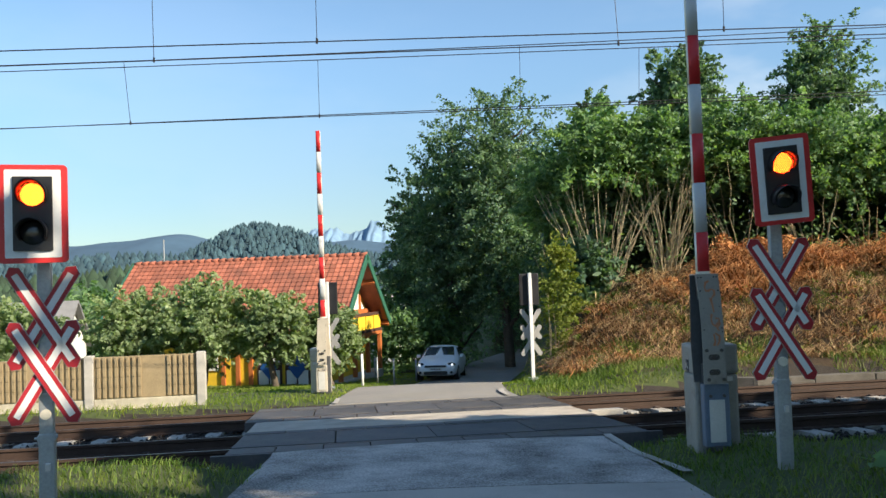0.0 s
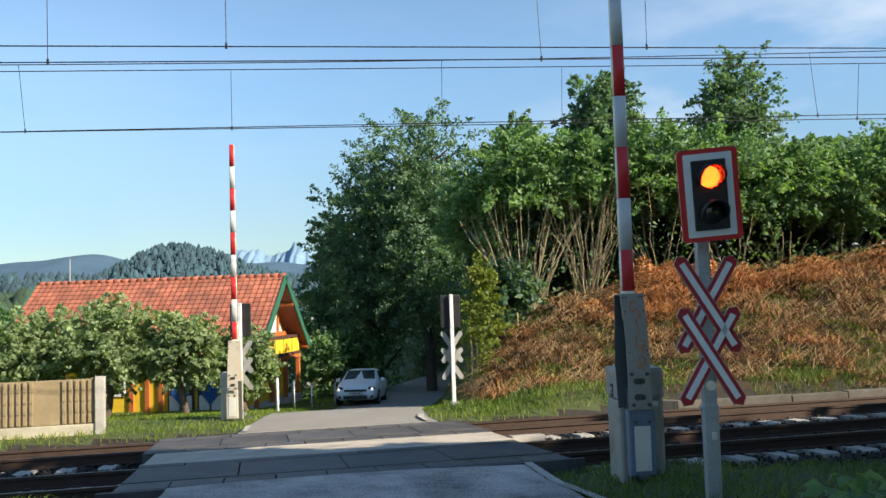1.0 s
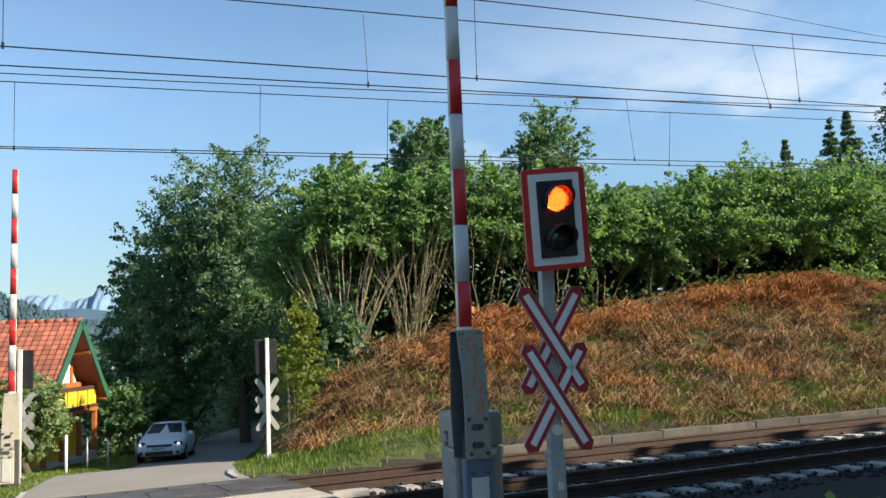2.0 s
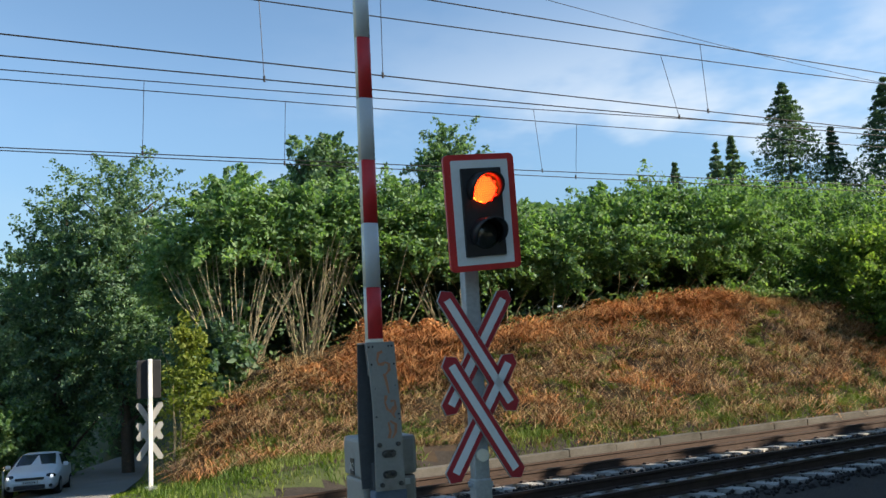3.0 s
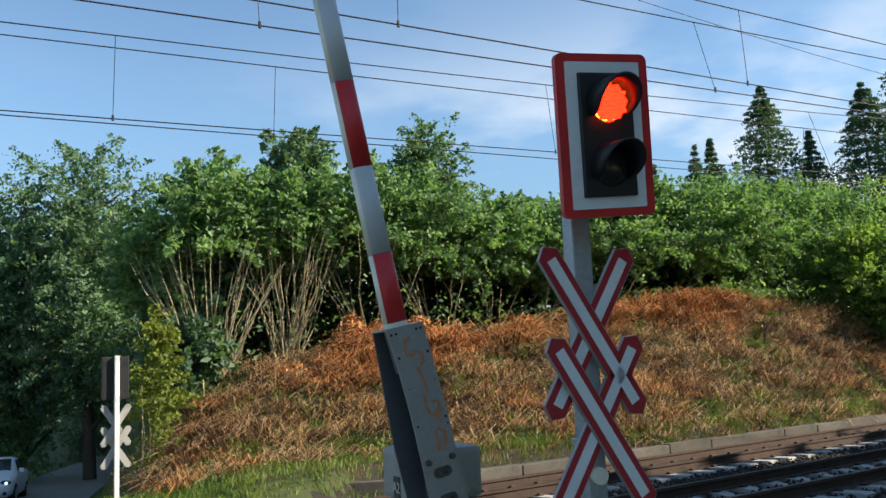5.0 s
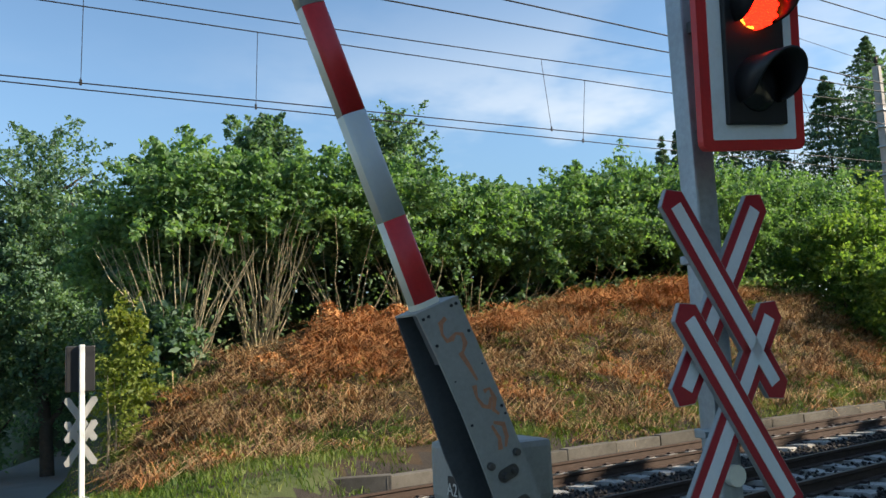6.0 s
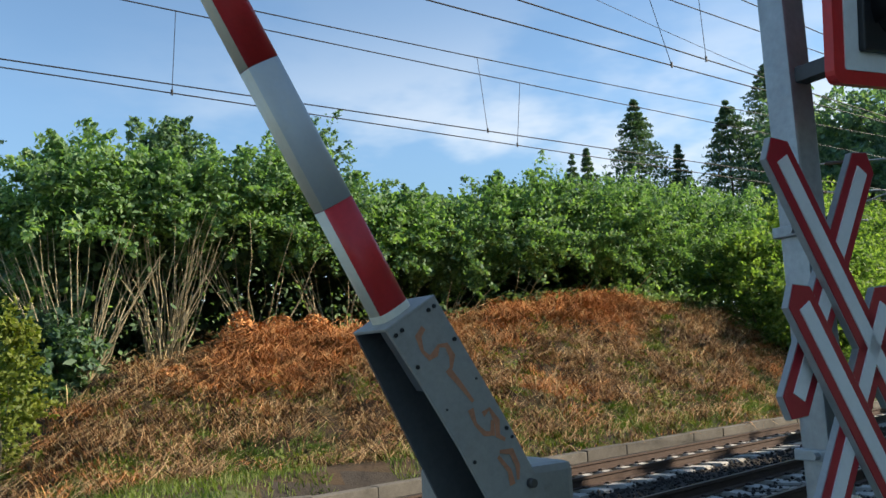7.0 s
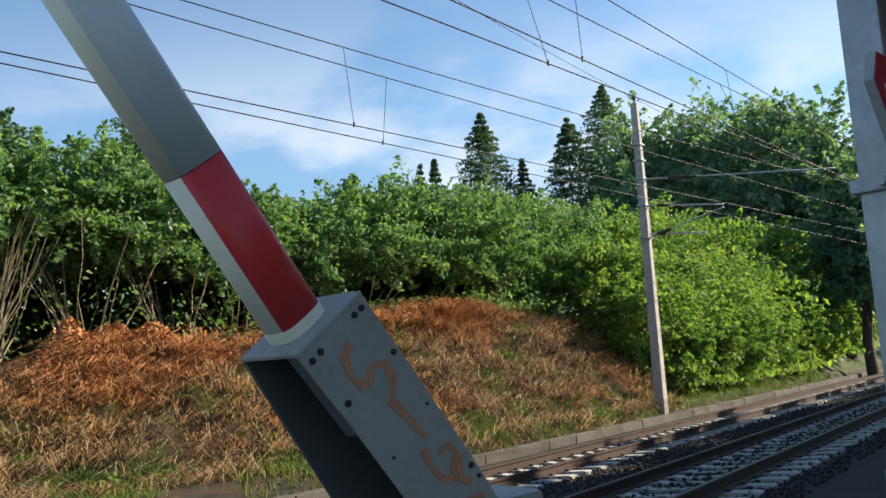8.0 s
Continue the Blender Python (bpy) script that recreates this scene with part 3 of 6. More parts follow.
def core(bm, length, width, angle, zc, y, xc=0.0):
    rot = pose(xc, 0, zc, 0, angle, 0)
    n0 = len(bm.verts)
    a, b = width / 2, length / 2
    prism(bm, [(-a, -b), (a, -b), (a, b), (-a, b)], 1, y - 0.005, y, 0)
    bm.verts.ensure_lookup_table()
    for v in bm.verts[n0:]:
        v.co = rot @ v.co


def signal(name, m, label="", lean=(0, 0), raised=0.0):
    """The post, the signal panel with two lamps, and the double cross below it; the front looks to -y."""
    t = thing(name, label, "railway signal", m, "crossing signals")
    bm = bmesh.new()
    box(bm, (-0.055, 0.03, -0.4), (0.055, 0.13, 2.86), 0.012)
    box(bm, (-0.062, 0.022, -0.4), (0.062, 0.138, 0.70), 0.012)
    part("post", bm, M_GALV, t, "galvanised steel post")
    for z in (0.66, 1.02, 1.72):
        bm = bmesh.new()
        box(bm, (-0.072, 0.024, z - 0.018), (0.072, 0.145, z + 0.018), 0.005)
        tube(bm, (-0.095, 0.06, z), (-0.072, 0.06, z), 0.012, n=6)
        part("clamp", bm, M_GALV, t)
    bm = bmesh.new()
    box(bm, (-0.01, -0.01, 0.40), (0.03, 0.024, 0.46), 0.006)
    part("junction_box", bm, M_LABEL, t, "small white junction box")
    bm = bmesh.new()
    tube(bm, (0, 0.03, 0.86), (0, -0.005, 0.86), 0.042, n=20)
    part("reflector", bm, M_CREAM, t, "round cream reflector")
    # panel
    for z in (2.20, 2.66):
        bm = bmesh.new()
        box(bm, (-0.03, -0.26, z), (0.03, 0.07, z + 0.05), 0.004)
        part("bracket", bm, M_GREY_DARK, t)

    def rounded(hw, h0, h1, r, n=4):
        pts = []
        for cx, cz, a0 in ((hw - r, h0 + r, -90), (hw - r, h1 - r, 0), (-hw + r, h1 - r, 90), (-hw + r, h0 + r, 180)):
            for i in range(n + 1):
                a = radians(a0 + 90 * i / n)
                pts.append((cx + r * math.cos(a), cz + r * math.sin(a)))
        return pts
    bm = bmesh.new()
    prism(bm, rounded(0.253, 1.935, 2.715, 0.035), 1, -0.05, -0.02)
    panel = part("panel", bm, [M_RED], t, "red-edged signal panel", m=pose(-0.02, -0.30, 2.485, *lean, 0) @ pose(0, 0.05, -2.325))
    bm = bmesh.new()
    prism(bm, rounded(0.205, 1.975, 2.675, 0.006, 1), 1, -0.054, -0.049)
    part("white_border", bm, M_WHITE, panel, "white border")
    bm = bmesh.new()
    box(bm, (-0.145, -0.075, 2.03), (0.145, -0.053, 2.62), 0.006)
    part("black_field", bm, M_BLACK, panel, "black lamp field")
    for k, zc in enumerate((2.475, 2.175)):
        on = k == 0
        bm = bmesh.new()
        n = 28
        ring_in, ring_out = 0.100, 0.112
        # half hood above the lamp
        prev = None
        for i in range(n + 1):
            a = radians(-35 + 250 * i / n)
            depth = 0.03 + 0.15 * max(0.0, math.sin(radians(180 * i / n))) ** 0.6
            row = [bm.verts.new((math.cos(a) * r, y, zc + math.sin(a) * r)) for r, y in ((ring_in, -0.075), (ring_in, -0.075 - depth), (ring_out, -0.075 - depth), (ring_out, -0.075))]
            if prev:
                for j in range(4):
                    bm.faces.new((prev[j], prev[(j + 1) % 4], row[(j + 1) % 4], row[j]))
            prev = row
        bmesh.ops.recalc_face_normals(bm, faces=bm.faces[:])
        part("hood", bm, M_BLACK, panel, "black sun hood", True)
        bm = bmesh.new()
        if on:
            tube(bm, (0, -0.074, zc), (0, -0.079, zc), 0.088, n=28)
            lens = part("lens", bm, M_LED, panel, "lit signal lamp")
            # deep comb of cells before the lamp: bright from ahead, red from the side
            bm = bmesh.new()
            cell = 0.0165
            for j in range(-6, 7):
                for i in range(-6, 7):
                    cx, cz = i * cell + (j % 2) * cell / 2, j * cell * 0.866
                    if math.hypot(cx, cz) < 0.086:
                        r = cell / 2 * 1.155 * 0.97
                        ring = [(cx + r * math.sin(q * math.pi / 3), zc + cz + r * math.cos(q * math.pi / 3)) for q in range(6)]
                        f0 = [bm.verts.new((px, -0.0795, pz)) for px, pz in ring]
                        f1 = [bm.verts.new((px, -0.114, pz)) for px, pz in ring]
                        for q in range(6):
                            bm.faces.new((f0[q], f0[(q + 1) % 6], f1[(q + 1) % 6], f1[q]))
            tagged(part("lamp_comb", bm, M_LEDRED, lens, "red comb of the lamp"), kind="stuff")
        else:
            r = bmesh.ops.create_uvsphere(bm, u_segments=24, v_segments=12, radius=0.1)
            for v in r["verts"]:
                v.co = Vector((v.co.x, -0.072 - max(0.0, v.co.z) * 0.35, zc + v.co.y))
            part("lens", bm, M_LENS, panel, "unlit dark lens", True)
    # double cross
    W, L, A = 0.125, 0.98, 30.7
    for zc, xc, ang, ln, y in ((1.563, 0, A, L, 0.0), (1.563, 0, -A, L, -0.025), (1.116, 0, A, L, -0.025), (1.116, 0, -A, L, -0.05)):
        zc += raised
        bm = bmesh.new()
        cross_arm(bm, ln, W, ang, zc, y, xc)
        arm = part("cross_arm", bm, [M_SIGNBACK, M_RED_DULL], t, "red pointed arm with pale core")
        bm = bmesh.new()
        core(bm, ln - 0.15, 0.052, ang, zc, y - 0.002, xc)
        part("white_core", bm, M_WHITE, arm)
    return t


SIG_RIGHT = signal("crossing_signal", pose(3.11, 7.86, -0.10, 0, 0, -6), "galvanised post with lit red signal and double warning cross, in grass", (7, -4))
SIG_LEFT = signal("crossing_signal", pose(-3.25, 7.1, -0.24, 0, 0, 17), "galvanised post with lit red signal and double cross beside the lane", (0, 0), 0.09)


# ---- barriers ----
def barrier(name, m, label, metal, side, arm_length, mirrored):
    """Drive cabinet and lifting arm. Returns the thing and its moving part; the arm's pivot is the part's origin."""
    t = thing(name, label, "crossing barrier", m, "crossing barriers")
    k = -1 if mirrored else 1
    # drive cabinet behind the bracket, with a lid over a narrower base
    lo, hi = sorted((-0.115 * k, 0.365 * k))
    bm = bmesh.new()
    box(bm, (lo, 0.17, 0.775), (hi, 0.62, 1.085), 0.035)
    cab = part("lid", bm, metal, t, "rounded sheet-metal lid of the drive cabinet")
    bm = bmesh.new()
    box(bm, (lo + 0.01, 0.18, -0.3), (hi - 0.01, 0.61, 0.770), 0.03)
    part("cabinet", bm, metal, t, "sheet-metal drive cabinet")
    bm = bmesh.new()
    box(bm, (0.20 if k > 0 else -0.29, 0.155, 0.70), (0.29 if k > 0 else -0.20, 0.185, 0.745), 0.003)
    part("plate", bm, M_LABEL, cab, "small pale plate")
    # dark upright strip drawn for the gap beside the cover
    bm = bmesh.new()
    box(bm, (0.155 if k > 0 else -0.185, 0.13, -0.3), (0.185 if k > 0 else -0.155, 0.19, 0.69), 0.006)
    part("gap_strip", bm, M_GREY_DARK, t, "dark upright strip beside the cover")
    bm = bmesh.new()
    box(bm, (-0.05, 0.06, -0.3), (0.14, 0.20, 0.9), 0.01)
    part("drive_column", bm, M_GREY_DARK, t)
    bm = bmesh.new()
    x0, x1 = sorted((-0.07 * k, 0.195 * k))
    box(bm, (x0, -0.01, 0.05), (x1, 0.12, 0.695), 0.018)
    cover = part("cover", bm, M_BLUEGREY if not mirrored else metal, t, "hinged lower cover")
    bm = bmesh.new()
    x0, x1 = sorted((-0.02 * k, 0.14 * k))
    box(bm, (x0, -0.022, 0.10), (x1, -0.006, 0.535), 0.005)
    part("plate", bm, M_LABEL, cover, "pale blank plate")
    bm = bmesh.new()
    box(bm, (x0 + 0.03, -0.04, 0.02), (x1 - 0.02, 0.05, 0.065), 0.008)
    part("latch", bm, M_GREY_DARK, cover)
    for x in (-0.005 * k, 0.135 * k):
        bm = bmesh.new()
        tube(bm, (x, -0.028, 0.575), (x, -0.008, 0.575), 0.017, n=8)
        part("lock", bm, M_BOLT, cover)
    if not mirrored:
        bm = bmesh.new()
        box(bm, (-0.122, 0.335, 0.79), (-0.114, 0.425, 0.92), 0.002)
        tag = part("number_plate", bm, M_BLACK, t, "small black plate with white lettering")
        cu = bpy.data.curves.new("lettering", 'FONT')
        cu.body, cu.size, cu.extrude, cu.align_x = "A2", 0.09, 0.001, 'CENTER'
        tmp = new("lettering_source", cu)
        me = bpy.data.meshes.new_from_object(tmp.evaluated_get(bpy.context.evaluated_depsgraph_get()))
        bpy.data.objects.remove(tmp)
        me.materials.append(M_LABEL)
        lt = new("lettering", me)
        lt.parent = tag
        lt.matrix_basis = pose(-0.1235, 0.38, 0.825, 90, 0, -90)
    # the moving part
    mv = new("lifting_arm")
    mv.parent = t
    mv.matrix_basis = pose(-0.025 * k, 0.05, 0.675)
    tagged(mv, "lifting arm on its folded steel bracket")
    # folded bracket: front and back plates with a shared cap and web
    front = [(-0.096, 1.155), (0.135, 1.155), (0.150, 0.90), (0.166, 0.64), (0.172, 0.30), (0.180, 0.03), (-0.060, 0.03), (-0.056, 0.40), (-0.060, 0.66), (-0.075, 0.93)]
    back = [(-0.096, 1.155), (0.135, 1.155), (0.166, 0.64), (0.180, 0.03), (-0.10, 0.03), (-0.118, 0.45)]
    for out, y0, y1 in ((front, -0.130, -0.118), (back, 0.075, 0.087)):
        bm = bmesh.new()
        prism(bm, [(x * k, z) for x, z in out], 1, y0, y1)
        # the near back plate has the shade inside the bracket as its colour
        pl = part("bracket_plate", bm, metal if y0 < 0 or mirrored else M_GREY_DARK, mv, "bent grey steel plate" if y0 < 0 else "back plate, coloured as inner shade on the near barrier")
        if y0 < 0:
            for x, z, r in ((-0.075, 1.12, 0.008), (-0.045, 1.122, 0.008), (0.085, 1.125, 0.008), (0.112, 1.125, 0.008), (-0.058, 0.985, 0.008), (0.125, 0.985, 0.008), (0.148, 0.60, 0.008), (0.152, 0.56, 0.006), (-0.035, 0.585, 0.007), (-0.035, 0.80, 0.004), (0.13, 0.82, 0.004)):
                bm = bmesh.new()
                tube(bm, (x * k, y0 - 0.001, z), (x * k, y0 - 0.006, z), r, n=8)
                part("rivet", bm, M_BLACK, pl)
            for x, z, r in ((-0.02, 0.375, 0.019), (0.133, 0.373, 0.019), (-0.01, 0.075, 0.019), (0.145, 0.075, 0.019)):
                bm = bmesh.new()
                tube(bm, (x * k, y0, z), (x * k, y0 - 0.022, z), r, r * 0.85, n=10)
                part("bolt", bm, M_BOLT, pl)
            for z in (0.304, 0.150):
                bm = bmesh.new()
                for i in range(2):
                    tube(bm, ((0.028 + 0.055 * i) * k, y0, z), ((0.028 + 0.055 * i) * k, y0 - 0.006, z), 0.030, n=16)
                x0, x1 = sorted((0.028 * k, 0.083 * k))
                box(bm, (x0, y0 - 0.0058, z - 0.0298), (x1, y0, z + 0.0298))
                washer = part("washer", bm, M_BOLT, pl, "dark oblong washer plate")
                for i in range(2):
                    bm = bmesh.new()
                    tube(bm, ((0.028 + 0.055 * i) * k, y0 - 0.006, z), ((0.028 + 0.055 * i) * k, y0 - 0.03, z), 0.016, 0.014, n=6)
                    part("bolt", bm, M_BOLT, washer)
            if not mirrored:
                strokes = [[(0.035, 1.085), (0.0, 1.07), (-0.012, 1.02), (0.0, 0.985), (0.03, 0.985), (0.055, 1.0), (0.085, 0.985), (0.085, 0.94), (0.06, 0.91), (0.035, 0.90)],
                           [(0.045, 0.905), (0.06, 0.84), (0.075, 0.76)],
                           [(0.05, 0.745), (0.04, 0.69), (0.055, 0.64), (0.085, 0.62), (0.11, 0.66)],
                           [(0.085, 0.70), (0.12, 0.70), (0.125, 0.645), (0.10, 0.60), (0.12, 0.57)],
                           [(0.06, 0.54), (0.075, 0.47), (0.06, 0.42)], [(0.075, 0.55), (0.12, 0.52), (0.115, 0.46), (0.09, 0.42)]]
                bm = bmesh.new()
                for k2, st in enumerate(strokes):
                    prev = None
                    for q, (xa, za) in enumerate(st):
                        xn, zn = st[min(q + 1, len(st) - 1)]
                        xp, zp = st[max(q - 1, 0)]
                        nrm = Vector((-(zn - zp), 0, xn - xp)).normalized() * (0.010 + 0.004 * math.sin(q * 2.1 + k2))
                        c = Vector((xa, y0 - 0.0022 - 0.0005 * k2, za))
                        row = (bm.verts.new(c - nrm), bm.verts.new(c + nrm))
                        if prev:
                            f = bm.faces.new((prev[0], prev[1], row[1], row[0]))
                            f.normal_update()
                            if f.normal.y > 0:
                                f.normal_flip()
                        prev = row
                part("spray_paint", bm, M_GRAFFITI, pl, "faded orange spray-paint strokes")
    bm = bmesh.new()
    x0, x1 = sorted((-0.098 * k, 0.137 * k))
    box(bm, (x0, -0.132, 1.146), (x1, 0.089, 1.158), 0.004)
    part("cap", bm, metal, mv, "top plate")
    bm = bmesh.new()
    prism(bm, [(k * 0.132, 1.145), (k * 0.163, 0.64), (k * 0.176, 0.03), (k * 0.166, 0.03), (k * 0.153, 0.64), (k * 0.122, 1.145)], 1, -0.118, 0.075)
    # near web and the flange below: same shade put into the colour
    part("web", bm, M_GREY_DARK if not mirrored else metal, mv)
    bm = bmesh.new()
    prism(bm, [(-0.09 * k, 1.144), (-0.06 * k, 1.144), (-0.04 * k, 0.90), (-0.072 * k, 0.90)], 1, -0.117, -0.075)
    part("inner_flange", bm, M_GREY_DARK, mv, "folded steel flange coloured dark as inner shade")
    # the arm: an eight-sided tapering tube in bands, with its own cap
    n, band = 8, 0.516
    ax, ay = 0.012 * k, -0.02
    total = int(round(arm_length / band)) | 1

    def section(z):
        f = z / arm_length
        return 0.067 - 0.012 * f, 0.058 - 0.012 * f

    boom = new("boom")
    boom.parent = mv
    tagged(boom, "red and white striped boom")
    n = 20
    corner = []
    for q in range(n):
        a = 2 * math.pi * (q + 0.5) / n - math.pi / 2
        corner.append((math.copysign(abs(math.cos(a)) ** 0.62, math.cos(a)), math.copysign(abs(math.sin(a)) ** 0.62, math.sin(a))))
    for i in range(total):
        z0, z1 = max(0.0, i * band - 0.07), (i + 1) * band - 0.07
        bm = bmesh.new()
        rings = []
        for z in (z0 + 0.001, z1 - 0.001):
            a, b = section(z)
            rings.append([bm.verts.new((ax + cx * a, ay + cy * b, 1.145 + z)) for cx, cy in corner])
        for j in range(n):
            f = bm.faces.new((rings[0][j], rings[0][(j + 1) % n], rings[1][(j + 1) % n], rings[1][j]))
            f.material_index = 1 if (corner[j][0] + corner[(j + 1) % n][0]) * k < -1.75 else 0
            f.smooth = True
        bm.faces.new(rings[0][::-1])
        bm.faces.new(rings[1])
        red = i % 2 == 0
        part("red_band" if red else "white_band", bm, [M_RED if red else M_ARM_WHITE, M_CREAM], boom)
    bm = bmesh.new()
    a, b = section(0)
    prism(bm, [(ax + cx * a * 1.03, ay + cy * b * 1.03) for cx, cy in corner], 2, 1.150, 1.185)
    part("foot_ring", bm, M_CREAM, boom, "worn cream edge at the foot")
    return t, mv


NEAR_BARRIER, NEAR_ARM = barrier("crossing_barrier", pose(2.755, 8.90, -0.255), "grey steel crossing barrier with raised striped arm, in grass", M_GREY, -1, 6.0, False)
FAR_BARRIER, FAR_ARM = barrier("crossing_barrier", pose(-2.93, 20.6, -1.03), "beige crossing barrier with upright striped arm beyond the tracks", M_BEIGE, 1, 4.2, True)


# ---- fence, mast, wires ----
def fence():
    """Precast concrete barrier along the far side of the tracks: posts, ribbed panels, plinths."""
    t = thing("concrete_fence", "tan ribbed precast concrete fence on a pale plinth, behind grass", "fence", pose(-5.35, 18.75, -0.93, 0, 0, TRK_ANGLE), kind="structure")
    step, n = 2.36, 6
    bm = bmesh.new()
    box(bm, (-0.09, -0.1, -0.3), (0.09, 0.1, 1.19), 0.012)
    post = mesh_of("post", bm, M_CONCRETE)
    for i in range(n + 1):
        ob = new("post", post)
        ob.parent = t
        ob.location = (-i * step, 0, -0.02 + 0.015 * math.sin(i * 3.1))
    bm = bmesh.new()
    box(bm, (-step + 0.1, -0.06, -0.3), (-0.1, 0.06, 0.22), 0.01)
    plinth = mesh_of("plinth", bm, M_PLINTH)
    bm = bmesh.new()
    box(bm, (-step + 0.1, -0.015, 0.23), (-0.1, 0.06, 1.13), 0.008)
    back = mesh_of("panel", bm, M_FENCE)
    bm = bmesh.new()
    for k in range(4):
        box(bm, (-0.032, -0.055, 0.25 + k * 0.22), (0.032, -0.012, 0.455 + k * 0.22), 0.006)
    rib = mesh_of("rib", bm, M_FENCE)
    for i in range(n):
        for me, nm in ((plinth, "plinth"), (back, "panel")):
            ob = new(nm, me)
            ob.parent = t
            ob.location = (-i * step, 0, 0)
        for j in range(17):
            u = -0.2 - j * 0.123
            if i in (0, 1, 3) and 5 <= j <= 8:
                continue
            ob = new("rib", rib)
            ob.parent = t
            ob.location = (-i * step + u, 0, 0)


M_FENCE = surface("fence_concrete", (0.29, 0.225, 0.13), 0.9, spread=0.3, scale=3, grain=60, bump=0.4, dirt=(0.24, 0.19, 0.11), dirt_amount=0.4)
M_PLINTH = surface("plinth_concrete", (0.52, 0.47, 0.36), 0.9, spread=0.2, scale=3, grain=60, bump=0.3, dirt=(0.36, 0.32, 0.23), dirt_amount=0.3)
fence()


def mast():
    t = thing("catenary_mast", "tapered pale concrete catenary mast with bracket arms by the track", "catenary mast", pose(28.3, 22.93, -0.78, 0, 0, TRK_ANGLE))
    bm = bmesh.new()
    prof = [(-0.5, -0.35), (0.5, -0.35), (0.5, 0.35), (-0.5, 0.35)]
    r0 = [bm.verts.new((x * 0.42, y * 0.5, -0.3)) for x, y in prof]
    r1 = [bm.verts.new((x * 0.26, y * 0.34, 11.3)) for x, y in prof]
    for i in range(4):
        bm.faces.new((r0[i], r0[(i + 1) % 4], r1[(i + 1) % 4], r1[i]))
    bm.faces.new(r1)
    bmesh.ops.bevel(bm, geom=[e for e in bm.edges if abs(e.verts[0].co.z - e.verts[1].co.z) > 5], offset=0.03, segments=2, affect='EDGES')
    part("shaft", bm, M_MASTC, t)
    for z in (6.2, 7.4, 8.4, 9.1, 9.7):
        bm = bmesh.new()
        w = 0.24 - 0.012 * (z - 5)
        box(bm, (-w - 0.03, -0.17, z - 0.03), (w + 0.03, 0.17, z + 0.03), 0.01)
        part("band", bm, M_GALV, t)
    for z0, y1, z1 in ((6.2, -2.9, 6.9), (7.4, -2.9, 7.0), (6.35, -2.2, 6.1), (8.4, -6.6, 7.6)):
        bm = bmesh.new()
        tube(bm, (0.1, -0.1, z0), (0.1, y1, z1), 0.03, n=8)
        part("bracket_arm", bm, M_GALV, t)
        bm = bmesh.new()
        c0 = Vector((0.1, -0.1 + (y1 + 0.1) * 0.14, z0 + (z1 - z0) * 0.14))
        c1 = Vector((0.1, -0.1 + (y1 + 0.1) * 0.30, z0 + (z1 - z0) * 0.30))
        tube(bm, c0, c1, 0.07, 0.05, n=10)
        part("insulator", bm, M_RUST_DARK, t)
    bm = bmesh.new()
    tube(bm, (0, 0, 11.3), (0, 0, 11.55), 0.035, n=8)
    tube(bm, (0, 0, 11.45), (0, 0, 11.65), 0.07, n=8)
    part("top_insulator", bm, M_RUST_DARK, t)


mast()


def wire(name, label, pts, r=0.008, group="overhead wires"):
    bm = bmesh.new()
    rings = [[bm.verts.new(Vector(p) + Vector((0, math.cos(q * math.pi / 3) * r, math.sin(q * math.pi / 3) * r))) for q in range(6)] for p in pts]
    for r0, r1 in zip(rings, rings[1:]):
        for q in range(6):
            bm.faces.new((r0[q], r0[(q + 1) % 6], r1[(q + 1) % 6], r1[q]))
    return solid(name, bm, M_WIRE, label, "overhead wire", group=group)


def along(s, w, z):
    return Vector((s * TC - w * TS, 11.2 + s * TS + w * TC, z))


def catenary(w, dw, zc, dz, wm, dwm, zm, dzm, first, step, sag, s0=-45, s1=90):
    """A contact wire, its carrier and the droppers between them; each drifts sideways and rises gently along the line."""
    t = thing("catenary_line", "dark contact wire hung by droppers from a carrier wire", "overhead wire", group="overhead wires")

    def low(s):
        return along(s, w + dw * (s - 5), zc + dz * (s - 5))

    def high(s):
        return along(s, wm + dwm * (s - 5), zm + dzm * (s - 5) + sag * (s - 5) ** 2)
    for name, fn in (("contact_wire", low), ("carrier_wire", high)):
        n = 44
        pts = [fn(s0 + (s1 - s0) * i / n) for i in range(n + 1)]
        bm = bmesh.new()
        rings = []
        for p in pts:
            rings.append([bm.verts.new(p + Vector((0, math.cos(q * math.pi / 3) * 0.0095, math.sin(q * math.pi / 3) * 0.0095))) for q in range(6)])
        for r0, r1 in zip(rings, rings[1:]):
            for q in range(6):
                bm.faces.new((r0[q], r0[(q + 1) % 6], r1[(q + 1) % 6], r1[q]))
        part(name, bm, M_WIRE, t)
    s = first - step * 7
    while s < s1:
        bm = bmesh.new()
        tube(bm, low(s), high(s), 0.0055, n=5, caps=False)
        tube(bm, low(s) - Vector((0, 0, 0.03)), low(s) + Vector((0, 0, 0.05)), 0.018, n=6)
        part("dropper", bm, M_WIRE, t)
        s += step


